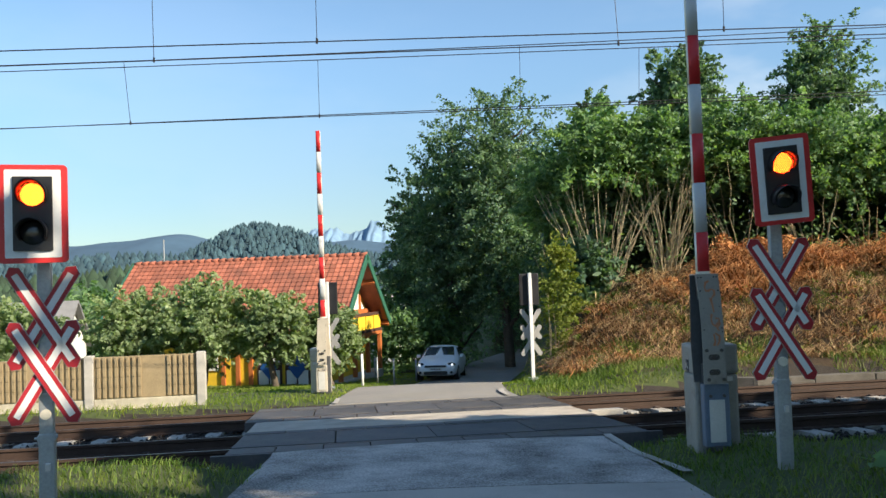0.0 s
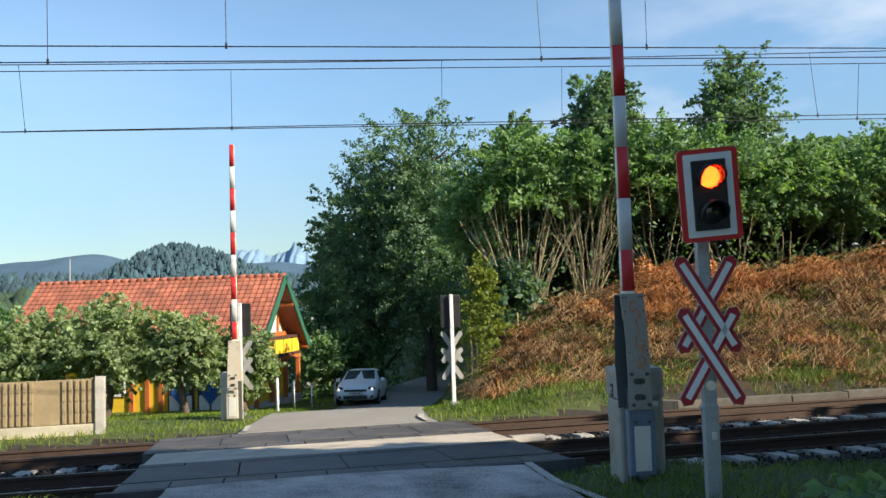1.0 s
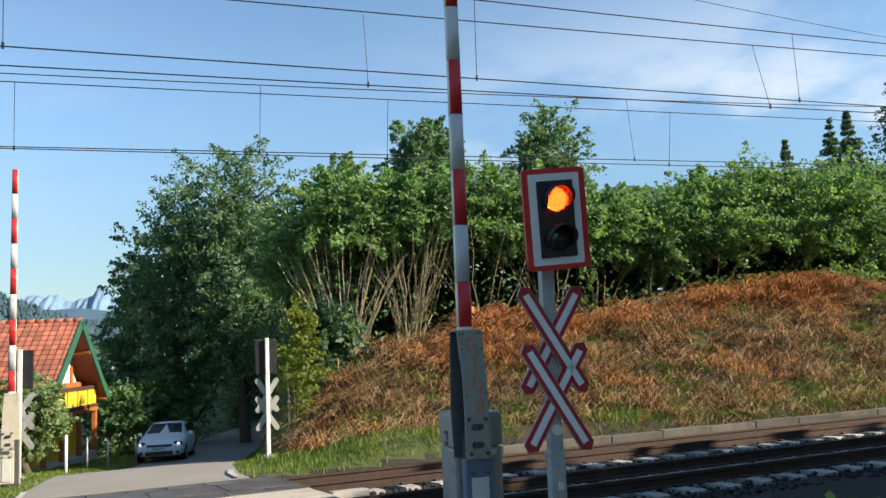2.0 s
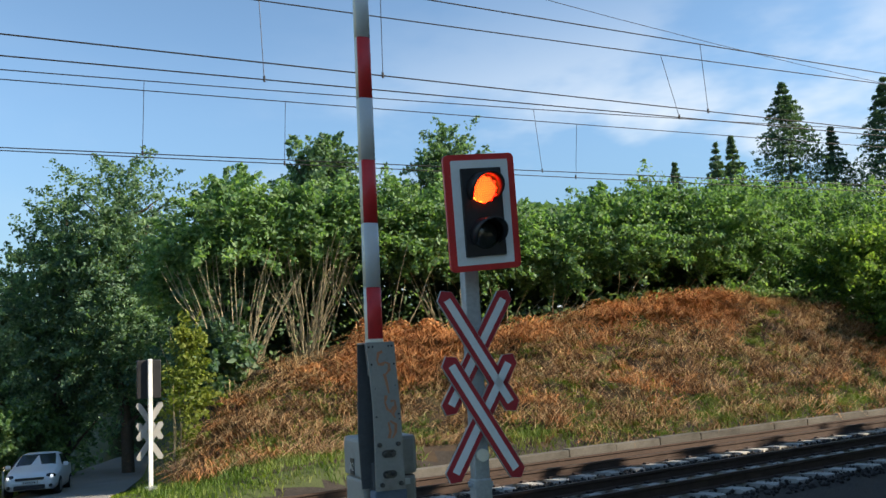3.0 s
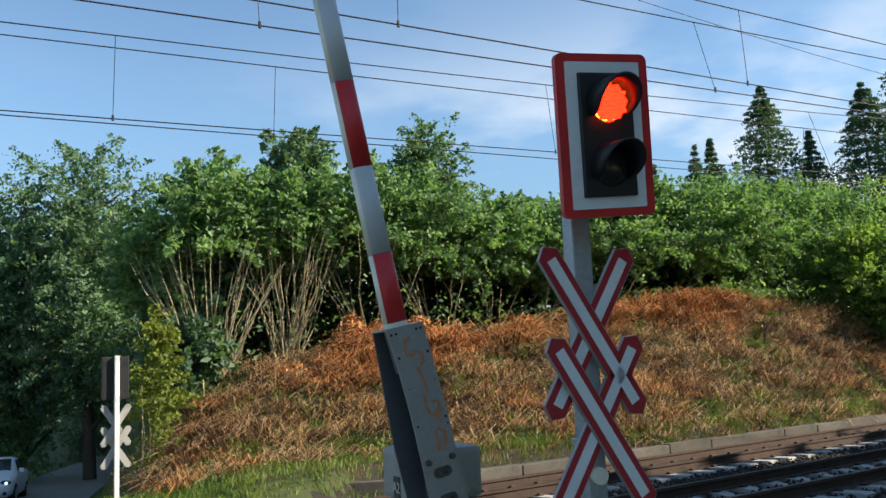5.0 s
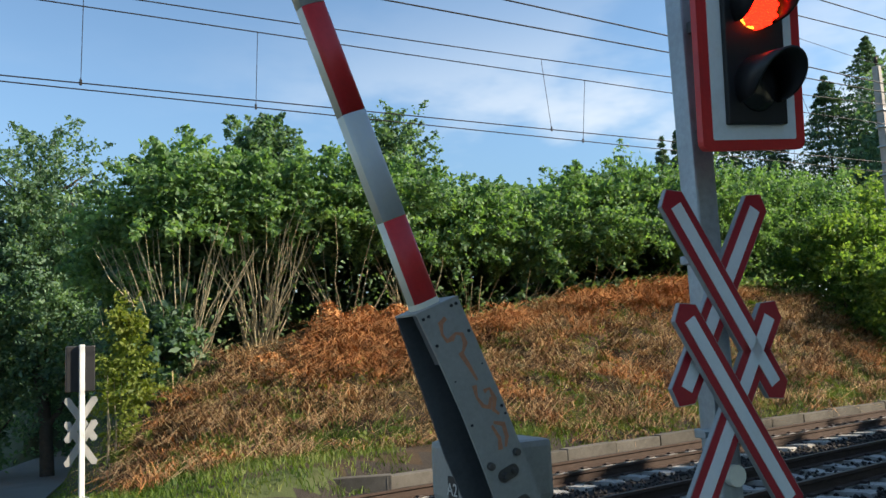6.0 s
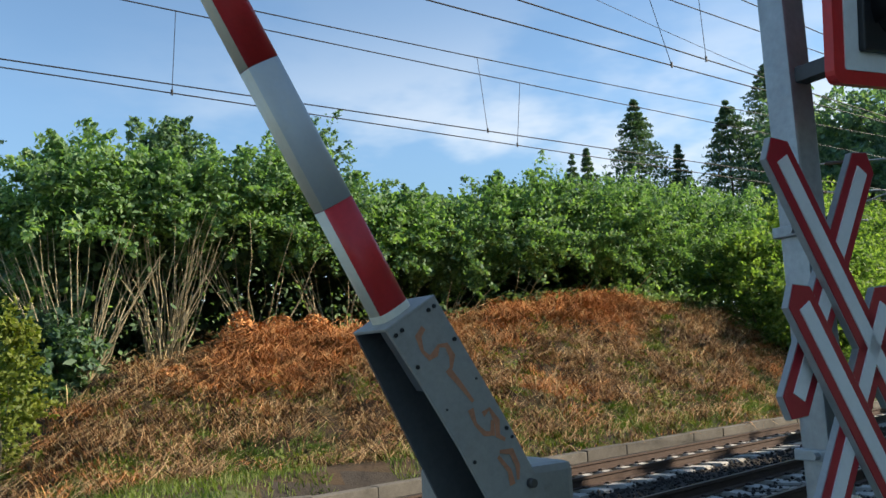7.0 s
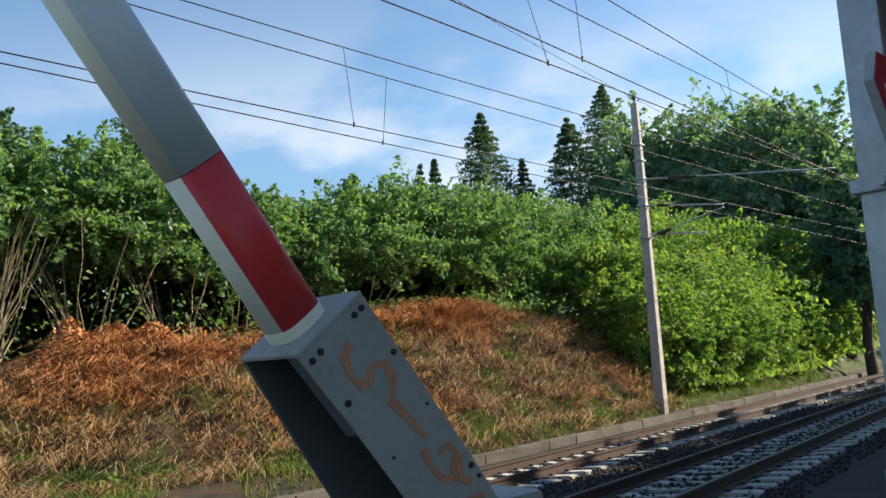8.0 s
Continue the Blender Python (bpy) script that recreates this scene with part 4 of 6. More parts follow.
WIRES = [(1.53, -0.042, 5.411, 0.0187, 1.50, -0.03, 6.64, 0.022, 11.2, 6.37, 0.0003), (2.174, -0.084, 5.423, 0.0126, 2.35, -0.06, 6.65, 0.02, 10.91, 7.54, 0.0003),
         (6.18, -0.070, 5.206, 0.0146, 6.052, -0.0742, 6.383, 0.0177, 11.88, 6.75, 0.0001), (5.683, -0.106, 5.161, 0.012, 5.633, -0.067, 6.44, 0.0296, 10.45, 7.95, 0.0006)]
for row in WIRES:
    catenary(*row)
wire("feeder_wire", "thin dark feeder wire high along the tracks", [along(s, 7.2, 10.9 - 0.9 * (1 - ((s - 27) / 26.0) ** 2 if abs(s - 27) < 26 else 0)) for s in range(-25, 80, 4)])


# ---- plants ----
def crown_points(centre, radii, n, rng, clumps=34, shell=0.55, clump_r=0.3, floor=None):
    """Places for leaves: along shoots that spring outwards from an uneven body, close at the foot and thin at the tip."""
    k = clumps * 3
    c = rng.normal(size=(k, 3))
    c /= np.linalg.norm(c, axis=1)[:, None]
    lump = 1 + 0.16 * np.sin(c[:, 0] * 4.1 + c[:, 2] * 3.0 + radii[0] * 9) + 0.12 * np.sin(c[:, 1] * 5.3 - c[:, 0] * 2.7 + radii[2] * 7)
    R = np.asarray(radii)[None]
    foot = c * R * (lump * (shell * 0.75 + (0.95 - shell * 0.75) * rng.random(k)))[:, None] * 0.76
    way = c * 0.75 + rng.normal(size=(k, 3)) * 0.45
    way[:, 2] += 0.25
    way /= np.linalg.norm(way, axis=1)[:, None]
    long = clump_r * float(np.mean(radii)) * (0.7 + 1.0 * rng.random(k))
    which = rng.integers(0, k, n)
    f = rng.random(n) ** 0.8
    side = rng.normal(size=(n, 3)) * (0.34 * long[which] * (1.12 - f))[:, None]
    side[:, 2] *= 0.55
    p = foot[which] + way[which] * (long[which] * f * 1.5)[:, None] + side
    p[:, 2] -= 0.3 * long[which] * f ** 2
    p += np.asarray(centre)[None]
    if floor is not None:
        p = p[p[:, 2] > floor]
    return p


def limb(bm, p0, p1, r0, r1, rng, segs=4, bend=0.12, n=7):
    p0, p1 = Vector(p0), Vector(p1)
    last = p0
    L = (p1 - p0).length
    for i in range(segs):
        f = (i + 1) / segs
        q = p0.lerp(p1, f)
        if i < segs - 1:
            q += Vector((rng.normal() * bend * L * 0.3, rng.normal() * bend * L * 0.3, 0))
        tube(bm, last, q, r0 + (r1 - r0) * i / segs, r0 + (r1 - r0) * f, n=n, caps=False)
        last = q


def tree(name, label, base, top, radius, leaf, count, size, seed, trunk_r=0.25, low=0.25, clumps=60, category="tree", group="", shell=0.5, clump_r=0.26):
    """Trunk, limbs and a crown of many leaves in clumps; low: where the crown begins, as a share of the height."""
    rng = np.random.default_rng(seed)
    x, y = base
    z0 = float(ground_z(x, y)) - 0.1
    h = top - z0
    t = thing(name, label, category, pose(x, y, z0), group)
    bm = bmesh.new()
    limb(bm, (0, 0, 0), (rng.normal() * 0.3, rng.normal() * 0.3, h * 0.8), trunk_r, trunk_r * 0.15, rng, 6, 0.04, 9)
    for i in range(14):
        f = low + (0.85 - low) * rng.random()
        a = rng.random() * 2 * math.pi
        r = radius * (0.35 + 0.3 * rng.random())
        limb(bm, (0, 0, h * f * 0.85), (math.cos(a) * r, math.sin(a) * r, min(h * (f + 0.1), h * 0.76)), trunk_r * 0.4, trunk_r * 0.08, rng, 4, 0.15, 6)
    part("trunk", bm, M_BARK, t, smooth=True)
    if group in ("tall trees", "wood by the railway"):
        count, size = int(count * 1.4), size * 0.8
    zc = h * (low + 1) / 2
    parts = [crown_points((0, 0, zc), (radius * 0.82, radius * 0.82, h * (1 - low) / 2), int(count * 0.66), rng, clumps, shell, clump_r)]
    parts.append(crown_points((0, 0, h * (low + 0.30 * (1 - low))), (radius, radius, h * (1 - low) * 0.30), int(count * 0.34), rng, clumps // 2, shell, clump_r))
    p = np.concatenate(parts)
    p = p[p[:, 2] > 0.05]
    ob = new("crown", leaf_mesh("crown", p, size, leaf, rng))
    ob.parent = t
    return t


def spruce(base, top, radius, seed, label, count=14000, group="spruces"):
    """A conifer: straight trunk and drooping whorls of needles."""
    rng = np.random.default_rng(seed)
    x, y = base
    z0 = float(ground_z(x, y)) - 0.1
    h = top - z0
    t = thing("spruce_tree", label, "tree", pose(x, y, z0), group)
    bm = bmesh.new()
    tube(bm, (0, 0, 0), (0, 0, h * 0.99), 0.22, 0.02, n=8)
    part("trunk", bm, M_BARK, t, smooth=True)
    whorls = int(h * 2.0)
    f = (np.arange(whorls) + rng.random(whorls) * 0.7) / whorls
    idx = rng.integers(0, whorls, count)
    branch = rng.integers(0, 7, count)
    ang = branch * (2 * np.pi / 7) + f[idx] * 40 + rng.normal(size=count) * 0.16
    lenf = 0.66 + 0.34 * np.sin(branch * 2.1 + idx * 1.3) * np.sin(idx * 0.37 + branch)
    u = rng.random(count) ** 0.6
    rr = 1.65 * radius * (1 - f[idx]) ** 0.95 * lenf * u + 0.05
    z = h * (0.08 + 0.92 * f[idx]) - rr * 0.28 + rng.normal(size=count) * 0.07 + rr ** 2 * 0.03
    p = np.stack([np.cos(ang) * rr, np.sin(ang) * rr, z], 1)
    ob = new("crown", leaf_mesh("crown", p, 0.21, L_SPRUCE, rng, up=0.7, slim=0.4))
    ob.parent = t
    return t


def shrub(x, y, top, radius, seed, leaf, count, size, label, stems=0, bare=0.0, name="hazel_shrub", group="hedge shrubs"):
    """A many-stemmed shrub; bare: height under the crown where only stems show."""
    rng = np.random.default_rng(seed)
    z0 = float(ground_z(x, y)) - 0.05
    h = top - z0
    t = thing(name, label, "shrub", pose(x, y, z0), group)
    for i in range(stems):
        bm = bmesh.new()
        a = rng.random() * 2 * math.pi
        r0, r1 = 0.45 * rng.random(), radius * (0.35 + 0.75 * rng.random())
        tip = (math.cos(a) * r1, math.sin(a) * r1 - 0.4 * rng.random(), min(h * 0.9, bare + 0.2 + 1.0 * rng.random()) if bare else h * 0.6)
        limb(bm, (math.cos(a) * r0, math.sin(a) * r0, 0), tip, 0.014 + 0.018 * rng.random(), 0.006, rng, 4, 0.06, 5)
        part("stem", bm, M_STEM, t, "pale bare stem")
    zc = (h + bare) / 2
    few = int(count * (0.015 if bare > 0.5 else 0.06))
    p = np.concatenate([crown_points((0, 0, zc + 0.1 * h), (radius, radius, (h - bare) / 2), int(count * 0.8), rng, 46, 0.6, 0.30),
                        crown_points((0, 0, h * 0.9), (radius * 0.75, radius * 0.75, h * 0.10), int(count * 0.14), rng, 26, 0.4, 0.16),
                        np.stack([rng.normal(size=few) * radius * 0.5, rng.normal(size=few) * radius * 0.4, rng.uniform(0.3, max(bare, 0.6), few)], 1)])
    # young shoots standing out of the top
    k = max(10, int(26 * radius / 2))
    q = rng.normal(size=(k, 2)) * radius * 0.5
    root = np.stack([q[:, 0], q[:, 1], h * (1.0 - 0.16 * np.minimum(1.6, (q ** 2).sum(1) / radius ** 2))], 1)
    tip = np.stack([rng.normal(size=k) * 0.16, rng.normal(size=k) * 0.16, 0.25 + 0.45 * rng.random(k)], 1) * min(1.0, h / 4)
    f = np.linspace(0, 1, 13)[None, :, None]
    sh = (root[:, None] + tip[:, None] * f + rng.normal(size=(k, 13, 3)) * 0.05 * (1.15 - f)).reshape(-1, 3)
    p = np.concatenate([p, sh])
    p = p[p[:, 2] > 0.05]
    ob = new("crown", leaf_mesh("crown", p, size, leaf, rng, up=0.6))
    ob.parent = t
    return t


HL = "dense green hazel shrub on top of the bank"
rng0 = np.random.default_rng(11)
# the hedge along the top of the bank
for i, (s, w, top, r, bare, stems) in enumerate([
        (6.6, 18.0, 5.6, 1.7, 1.6, 6), (7.4, 16.3, 6.6, 2.0, 2.7, 56), (9.6, 16.2, 6.5, 1.95, 2.6, 48), (12.0, 15.7, 6.8, 2.1, 2.2, 16), (14.4, 15.5, 6.5, 2.0, 1.7, 12), (16.6, 15.5, 6.2, 1.9, 1.3, 10),
        (18.7, 15.3, 6.2, 1.7, 0.7, 6), (21.2, 14.6, 7.0, 2.1, 0.6, 4), (23.7, 14.3, 7.4, 2.2, 0.6, 4), (26.2, 14.0, 7.4, 2.2, 0.7, 3), (28.9, 14.2, 7.6, 2.3, 0.5, 3), (31.6, 14.4, 7.9, 2.3, 0.5, 3), (34.6, 14.0, 7.7, 2.5, 0.4, 2)]):
    c = along(s, w, 0)
    shrub(c.x, c.y, top, r, 100 + i, L_HEDGE, 15500, 0.076, "pale-stemmed hazel shrub with a leafy crown" if stems > 20 else HL, stems, bare)
# shrubs that come down to the kerb farther along, sunlight in their leaf colour
for i, (s, w, top, r) in enumerate([(32.4, 9.6, 3.9, 1.8), (32.8, 12.0, 5.6, 1.9), (34.6, 11.3, 5.6, 2.1), (35.6, 9.6, 3.6, 1.8), (38.5, 10.2, 5.2, 2.1), (38.0, 13.2, 7.6, 2.6), (41.5, 10.0, 5.0, 2.1), (42.5, 13.0, 8.2, 2.8), (45.0, 10.6, 5.8, 2.3), (47.5, 13.4, 8.4, 3.0), (49.5, 10.6, 5.4, 2.4), (53.0, 13.0, 8.8, 3.2), (55.0, 10.8, 5.8, 2.6), (60, 12.6, 9.0, 3.4), (68, 12.0, 9.2, 3.6), (77, 12.0, 9.4, 4.0), (33.9, 8.9, 2.4, 1.3), (37.0, 8.8, 2.6, 1.4), (40.3, 8.8, 2.6, 1.5), (43.6, 8.8, 3.0, 1.5), (47.2, 8.9, 3.0, 1.6), (51.5, 9.0, 3.2, 1.8), (58, 9.6, 4.5, 2.4), (63.5, 9.8, 5.0, 2.6), (70, 9.8, 5.5, 3.0), (87, 12, 10, 4.5), (98, 12, 11, 5)]):
    c = along(s, w, 0)
    shrub(c.x, c.y, top, r, 200 + i, L_HEDGE if s < 27.5 else L_SUNLIT, 9500 if s < 50 else 4500, 0.088 if s < 50 else 0.20, "shrub with sunlight in its leaf colour spilling down the bank towards the kerb", 3, 0.0)


def thicket():
    """Leaf masses added behind the hedge to darken it, too dense to count."""
    rng = np.random.default_rng(21)
    n = 80000
    s = rng.uniform(6.8, 46, n)
    # roof: leaf canopy added to keep the sun off the ground behind
    roof = rng.random(n) < 0.55
    w = np.where(roof, rng.uniform(16.6, 20.6, n), rng.uniform(20.3, 22.0, n))
    x, y = s * TC - w * TS, 11.2 + s * TS + w * TC
    z = ground_z(x, y) + np.where(roof, 2.5 + 2.0 * rng.random(n), 4.4 * rng.random(n)) + 0.4 * wave(s, w, 2.2)
    p = np.stack([x, y, z], 1)
    # leaves in dark spruce colour stand in for the shade behind the stems
    tagged(new("ivy", leaf_mesh("ivy", p[~roof], 0.2, L_SPRUCE, rng)), "wall of dark leaves standing in for shade behind the hedge", "ivy", kind="stuff")
    ob = new("thicket", leaf_mesh("thicket", p[roof], 0.21, L_TREE, rng))
    tagged(ob, "leaf canopy added behind the hedge to block the sun", "undergrowth", kind="stuff")


thicket()
# the vine-covered end of the hedge by the lane
shrub(3.45, 25.1, 2.6, 0.48, 301, L_VINE, 4200, 0.06, "yellow-green climber over a leaning stem by the lane", 4, 0.0, "climbing_plant", "")
for i, (x, y, top, r) in enumerate([(4.6, 28.0, 2.6, 1.1), (5.4, 30.5, 5.0, 1.7), (6.8, 34.0, 5.4, 2.2), (8.6, 39.0, 5.6, 2.6), (11.5, 46.0, 5.0, 3.2), (6.0, 56.0, 2.0, 3.0), (2.0, 60.0, 2.0, 3.4), (9.5, 53, 3.0, 3.0)]):
    shrub(x, y, top, r, 320 + i, L_TREE, 5000, 0.13, "dark green shrub in the shade beside the lane", 0, 0.0, "lane_shrub", "lane shrubs")

# taller trees
TL = "tall dark green broadleaf tree behind the lane"
tree("broadleaf_tree", TL, (3.4, 45), 13.9, 3.7, L_TREE, 42000, 0.115, 41, 0.3, 0.08, 240, group="tall trees", clump_r=0.19, shell=0.3)
tree("broadleaf_tree", TL, (0.6, 47), 12.6, 3.4, L_TREE, 38000, 0.115, 42, 0.28, 0.05, 220, group="tall trees", clump_r=0.19, shell=0.3)
tree("broadleaf_tree", TL, (-1.6, 50), 9.4, 2.6, L_TREE, 22000, 0.13, 43, 0.2, 0.03, 120, group="tall trees", clump_r=0.16, shell=0.35)
tree("broadleaf_tree", "slender broadleaf tree above the hedge", (9.2, 50), 13.0, 2.4, L_TREE, 14000, 0.15, 44, 0.2, 0.3, 90, group="tall trees", clump_r=0.19, shell=0.3)
tree("broadleaf_tree", "tall olive-green tree rising above the hedge", (17.4, 60), 19.2, 3.7, L_TREE, 16000, 0.22, 45, 0.3, 0.3, 120, group="tall trees", clump_r=0.2, shell=0.25)
tree("broadleaf_tree", "tall dark tree rising above the hedge", (27.0, 59), 19.9, 4.0, L_TREE, 16000, 0.18, 46, 0.28, 0.3, 120, group="tall trees", clump_r=0.2, shell=0.25)
for i, (x, y, top, r) in enumerate([(52.3, 63.2, 18.2, 2.2), (56.3, 62.0, 20.0, 2.6), (58.3, 62.0, 21.0, 2.8), (65.6, 62.0, 27.0, 6.4), (78.1, 55.0, 30.5, 9.5), (72.3, 56.0, 26.0, 8.0), (67.5, 58.5, 21.5, 3.6)]):
    spruce((x, y), top, r * 1.25, 60 + i, "dark green spruce standing above the hedge", 15000 if r > 5 else 6500)
for i, (x, y, top, r) in enumerate([(74.7, 50, 28.0, 6.5), (75.2, 46, 26.0, 6.0), (75.8, 42, 27.5, 6.5), (73.9, 38, 25.0, 6.0), (71.5, 34, 24.6, 5.5), (67.2, 29, 21.5, 5.0), (60, 25.4, 15.5, 3.6), (67, 46, 19, 4.5), (68, 40, 18, 4.5), (66, 34, 17, 4.5), (86, 26, 26, 6.0)]):
    tree("broadleaf_tree", "large green tree in the wood along the railway", (x, y), top, r, L_WOOD, 10000, 0.31, 70 + i, 0.4, 0.2, 140, group="wood by the railway", clump_r=0.19, shell=0.3)
# globe trees in front of the house
for i, (x, y, top, r) in enumerate([(-11.2, 30.5, 1.75, 1.9), (-8.7, 30.2, 2.05, 2.1), (-6.0, 30.0, 1.5, 1.7), (-4.1, 30.6, 0.95, 1.25)]):
    tree("globe_tree", "pale green clipped willow with a short trunk on the lawn", (x, y), top, r, L_WILLOW, 15000, 0.085, 81 + i, 0.14, 0.30, 70, "tree", "clipped trees", 0.6, 0.26)
for i, (x, y, top, r) in enumerate([(-15.5, 31, 0.9, 1.6), (-18.5, 34, 1.2, 2.0), (-2.2, 44, -0.2, 1.4), (-0.4, 46, 0.3, 1.6), (-3.9, 47, 0.6, 1.6)]):
    shrub(x, y, top, r, 340 + i, L_WILLOW if i < 2 else L_HEDGE, 6000, 0.11, "leafy green garden shrub", 0, 0.0, "garden_shrub", "garden shrubs")
for i, (x, y, top, r) in enumerate([(-27, 70, 1.5, 4.0), (-33, 78, 2.5, 4.5), (-22, 82, 1.0, 4.0), (-40, 90, 3.0, 5.0), (-30, 100, 1.0, 5.0), (-48, 100, 2.0, 5.0), (-12, 80, 0.4, 3.6), (-4, 78, 1.6, 4.0), (-18, 95, 0.5, 4.5)]):
    tree("valley_tree", "green broadleaf tree down in the valley", (x, y), top, r, L_HEDGE, 3000, 0.38, 90 + i, 0.25, 0.12, 40, group="valley trees")
# unseen trees behind the camera's right, added to shade lane and tracks
for i, (x, y, top, r) in enumerate([(10.8, 3.8, 12.0, 2.9), (14.5, 1.0, 13.0, 3.2), (10.0, -3.0, 12.0, 3.2), (15, -5.0, 13.5, 3.4), (7.5, -8, 12, 3.4), (19, 1.5, 12.4, 3.2), (23, 3.2, 13.0, 3.2), (28, 4.2, 13.2, 3.4), (33, 4.8, 13.2, 3.4), (38, 5.4, 13.2, 3.4), (43, 6, 13.2, 3.4), (48, 6.5, 13.2, 3.4), (54, 7, 13.2, 3.6), (60, 7.5, 13.2, 3.6)]):
    tree("broadleaf_tree", "unseen broadleaf tree added to cast shade", (x, y), top, r, L_TREE, 6500, 0.42, 120 + i, 0.25, 0.1, 60, group="shade trees")


# ---- grass and dry stalks ----
def scatter(n, x0, x1, y0, y1, rng):
    return rng.uniform(x0, x1, n), rng.uniform(y0, y1, n)


def off_road(x, y, gap=0.05):
    return np.abs(x - np.interp(y, ROAD_Y, ROAD_C)) > np.interp(y, ROAD_Y, ROAD_W) + gap


def grass():
    rng = np.random.default_rng(31)
    x, y = scatter(90000, -9, 11, 3.5, 10.8, rng)
    k = off_road(x, y, -0.05 + 0.0) & (across(x, y) < -0.62 - 0.5 * rng.random(len(x)) - 1.35 * smoothstep(2.9, 4.2, x) - 2.1 * smoothstep(4.5, 9, x)) & ((x > 0) | (y > 5))
    k &= (np.sin(x * 3.1 + y * 1.3) + np.sin(y * 4.1 - x) + rng.normal(size=len(x))) > -1.4
    x, y = x[k], y[k]
    tagged(new("verge_grass", blade_mesh("verge_grass", np.stack([x, y, ground_z(x, y) - 0.02], 1), 0.10, 0.006, 0.8, L_GRASS, rng)), "dark green verge grass before the tracks", "grass", kind="stuff")
    x, y = scatter(60000, -16, 4.5, 17.6, 44, rng)
    k = off_road(x, y, 0.02) & (across(x, y) > 7.0 + 0.3 * rng.random(len(x)))
    x, y = x[k], y[k]
    h = np.where(across(x, y) < 8.6, 0.2, 0.09)
    b = np.stack([x, y, ground_z(x, y) - 0.02], 1)
    tall = h > 0.15
    tagged(new("verge_grass", blade_mesh("verge_grass", b[tall], 0.15, 0.010, 0.8, L_LAWN, rng)), "sunlit pale verge grass along the far track", "grass", kind="stuff")
    tagged(new("lawn", blade_mesh("lawn", b[~tall], 0.08, 0.014, 0.8, L_LAWN, rng)), "sunlit mown lawn beyond the tracks", "grass", kind="stuff")
    x, y = scatter(9000, 2.0, 8.0, 18.4, 25, rng)
    k = off_road(x, y, 0.1) & (across(x, y) > 7.4) & (across(x, y) < 11.5)
    x, y = x[k], y[k]
    tagged(new("verge_grass", blade_mesh("verge_grass", np.stack([x, y, ground_z(x, y) - 0.02], 1), 0.17, 0.010, 0.8, L_GRASS, rng)), "fresh green grass at the foot of the bank", "grass", kind="stuff")
    s = rng.uniform(10.5, 55, 22000)
    w = 7.68 + 1.5 * rng.random(22000) ** 1.4
    x, y = s * TC - w * TS, 11.2 + s * TS + w * TC
    tagged(new("verge_grass", blade_mesh("verge_grass", np.stack([x, y, ground_z(x, y) - 0.02], 1), 0.2, 0.010, 0.9, L_GRASS, rng)), "green grass behind the kerb at the foot of the bank", "grass", kind="stuff")
    # weeds with broad leaves by the near signal
    x, y = scatter(2200, 3.5, 9.0, 4.4, 7.5, rng)
    k = (across(x, y) < -2.3) & (np.sin(x * 1.7) + np.sin(y * 2.3 + x) > -0.5)
    x, y = x[k], y[k]
    p = np.stack([x, y, ground_z(x, y) + rng.random(len(x)) * 0.28], 1)
    tagged(new("weeds", leaf_mesh("weeds", p, 0.075, L_HEDGE, rng, up=1.2)), "broad-leaved green weeds in the verge", "weeds", kind="stuff")


grass()


def tuft_mesh(name, centres, blades, spread, height, width, lean, material, rng):
    """Tufts whose blades lean mostly one way, so that they read as clumps."""
    n = len(centres)
    c = np.repeat(centres, blades, axis=0)
    a0 = np.repeat(rng.random(n) * 2 * np.pi, blades)
    k0 = np.repeat(lean * (0.4 + rng.random(n)), blades)
    h0 = np.repeat(height * (0.5 + 0.9 * rng.random(n)), blades)
    m = len(c)
    off = rng.normal(size=(m, 2)) * spread
    base = c.copy()
    base[:, 0] += off[:, 0]
    base[:, 1] += off[:, 1]
    ang = a0 + rng.normal(size=m) * 0.8
    h = (h0 * (0.5 + rng.random(m)))[:, None]
    d = np.stack([np.cos(ang), np.sin(ang), np.zeros(m)], 1)
    side = np.stack([-np.sin(ang + 0.5), np.cos(ang + 0.5), np.zeros(m)], 1)
    k = k0[:, None]
    w = (width * (0.5 + rng.random(m)))[:, None]
    up = np.array([0, 0, 1.0])
    v = np.empty((m, 5, 3))
    v[:, 0], v[:, 1] = base - side * w, base + side * w
    mid = base + up * h * 0.55 + d * h * k * 0.5
    v[:, 2], v[:, 3] = mid + side * w * 0.8, mid - side * w * 0.8
    v[:, 4] = base + up * h * np.maximum(0.12, 0.95 - 0.5 * k) + d * h * k * 1.15
    o = np.arange(m)[:, None] * 5
    f = np.concatenate([o + np.array([0, 1, 2]), o + np.array([0, 2, 3]), o + np.array([3, 2, 4])])
    return quick_mesh(name, v.reshape(-1, 3), f, material)


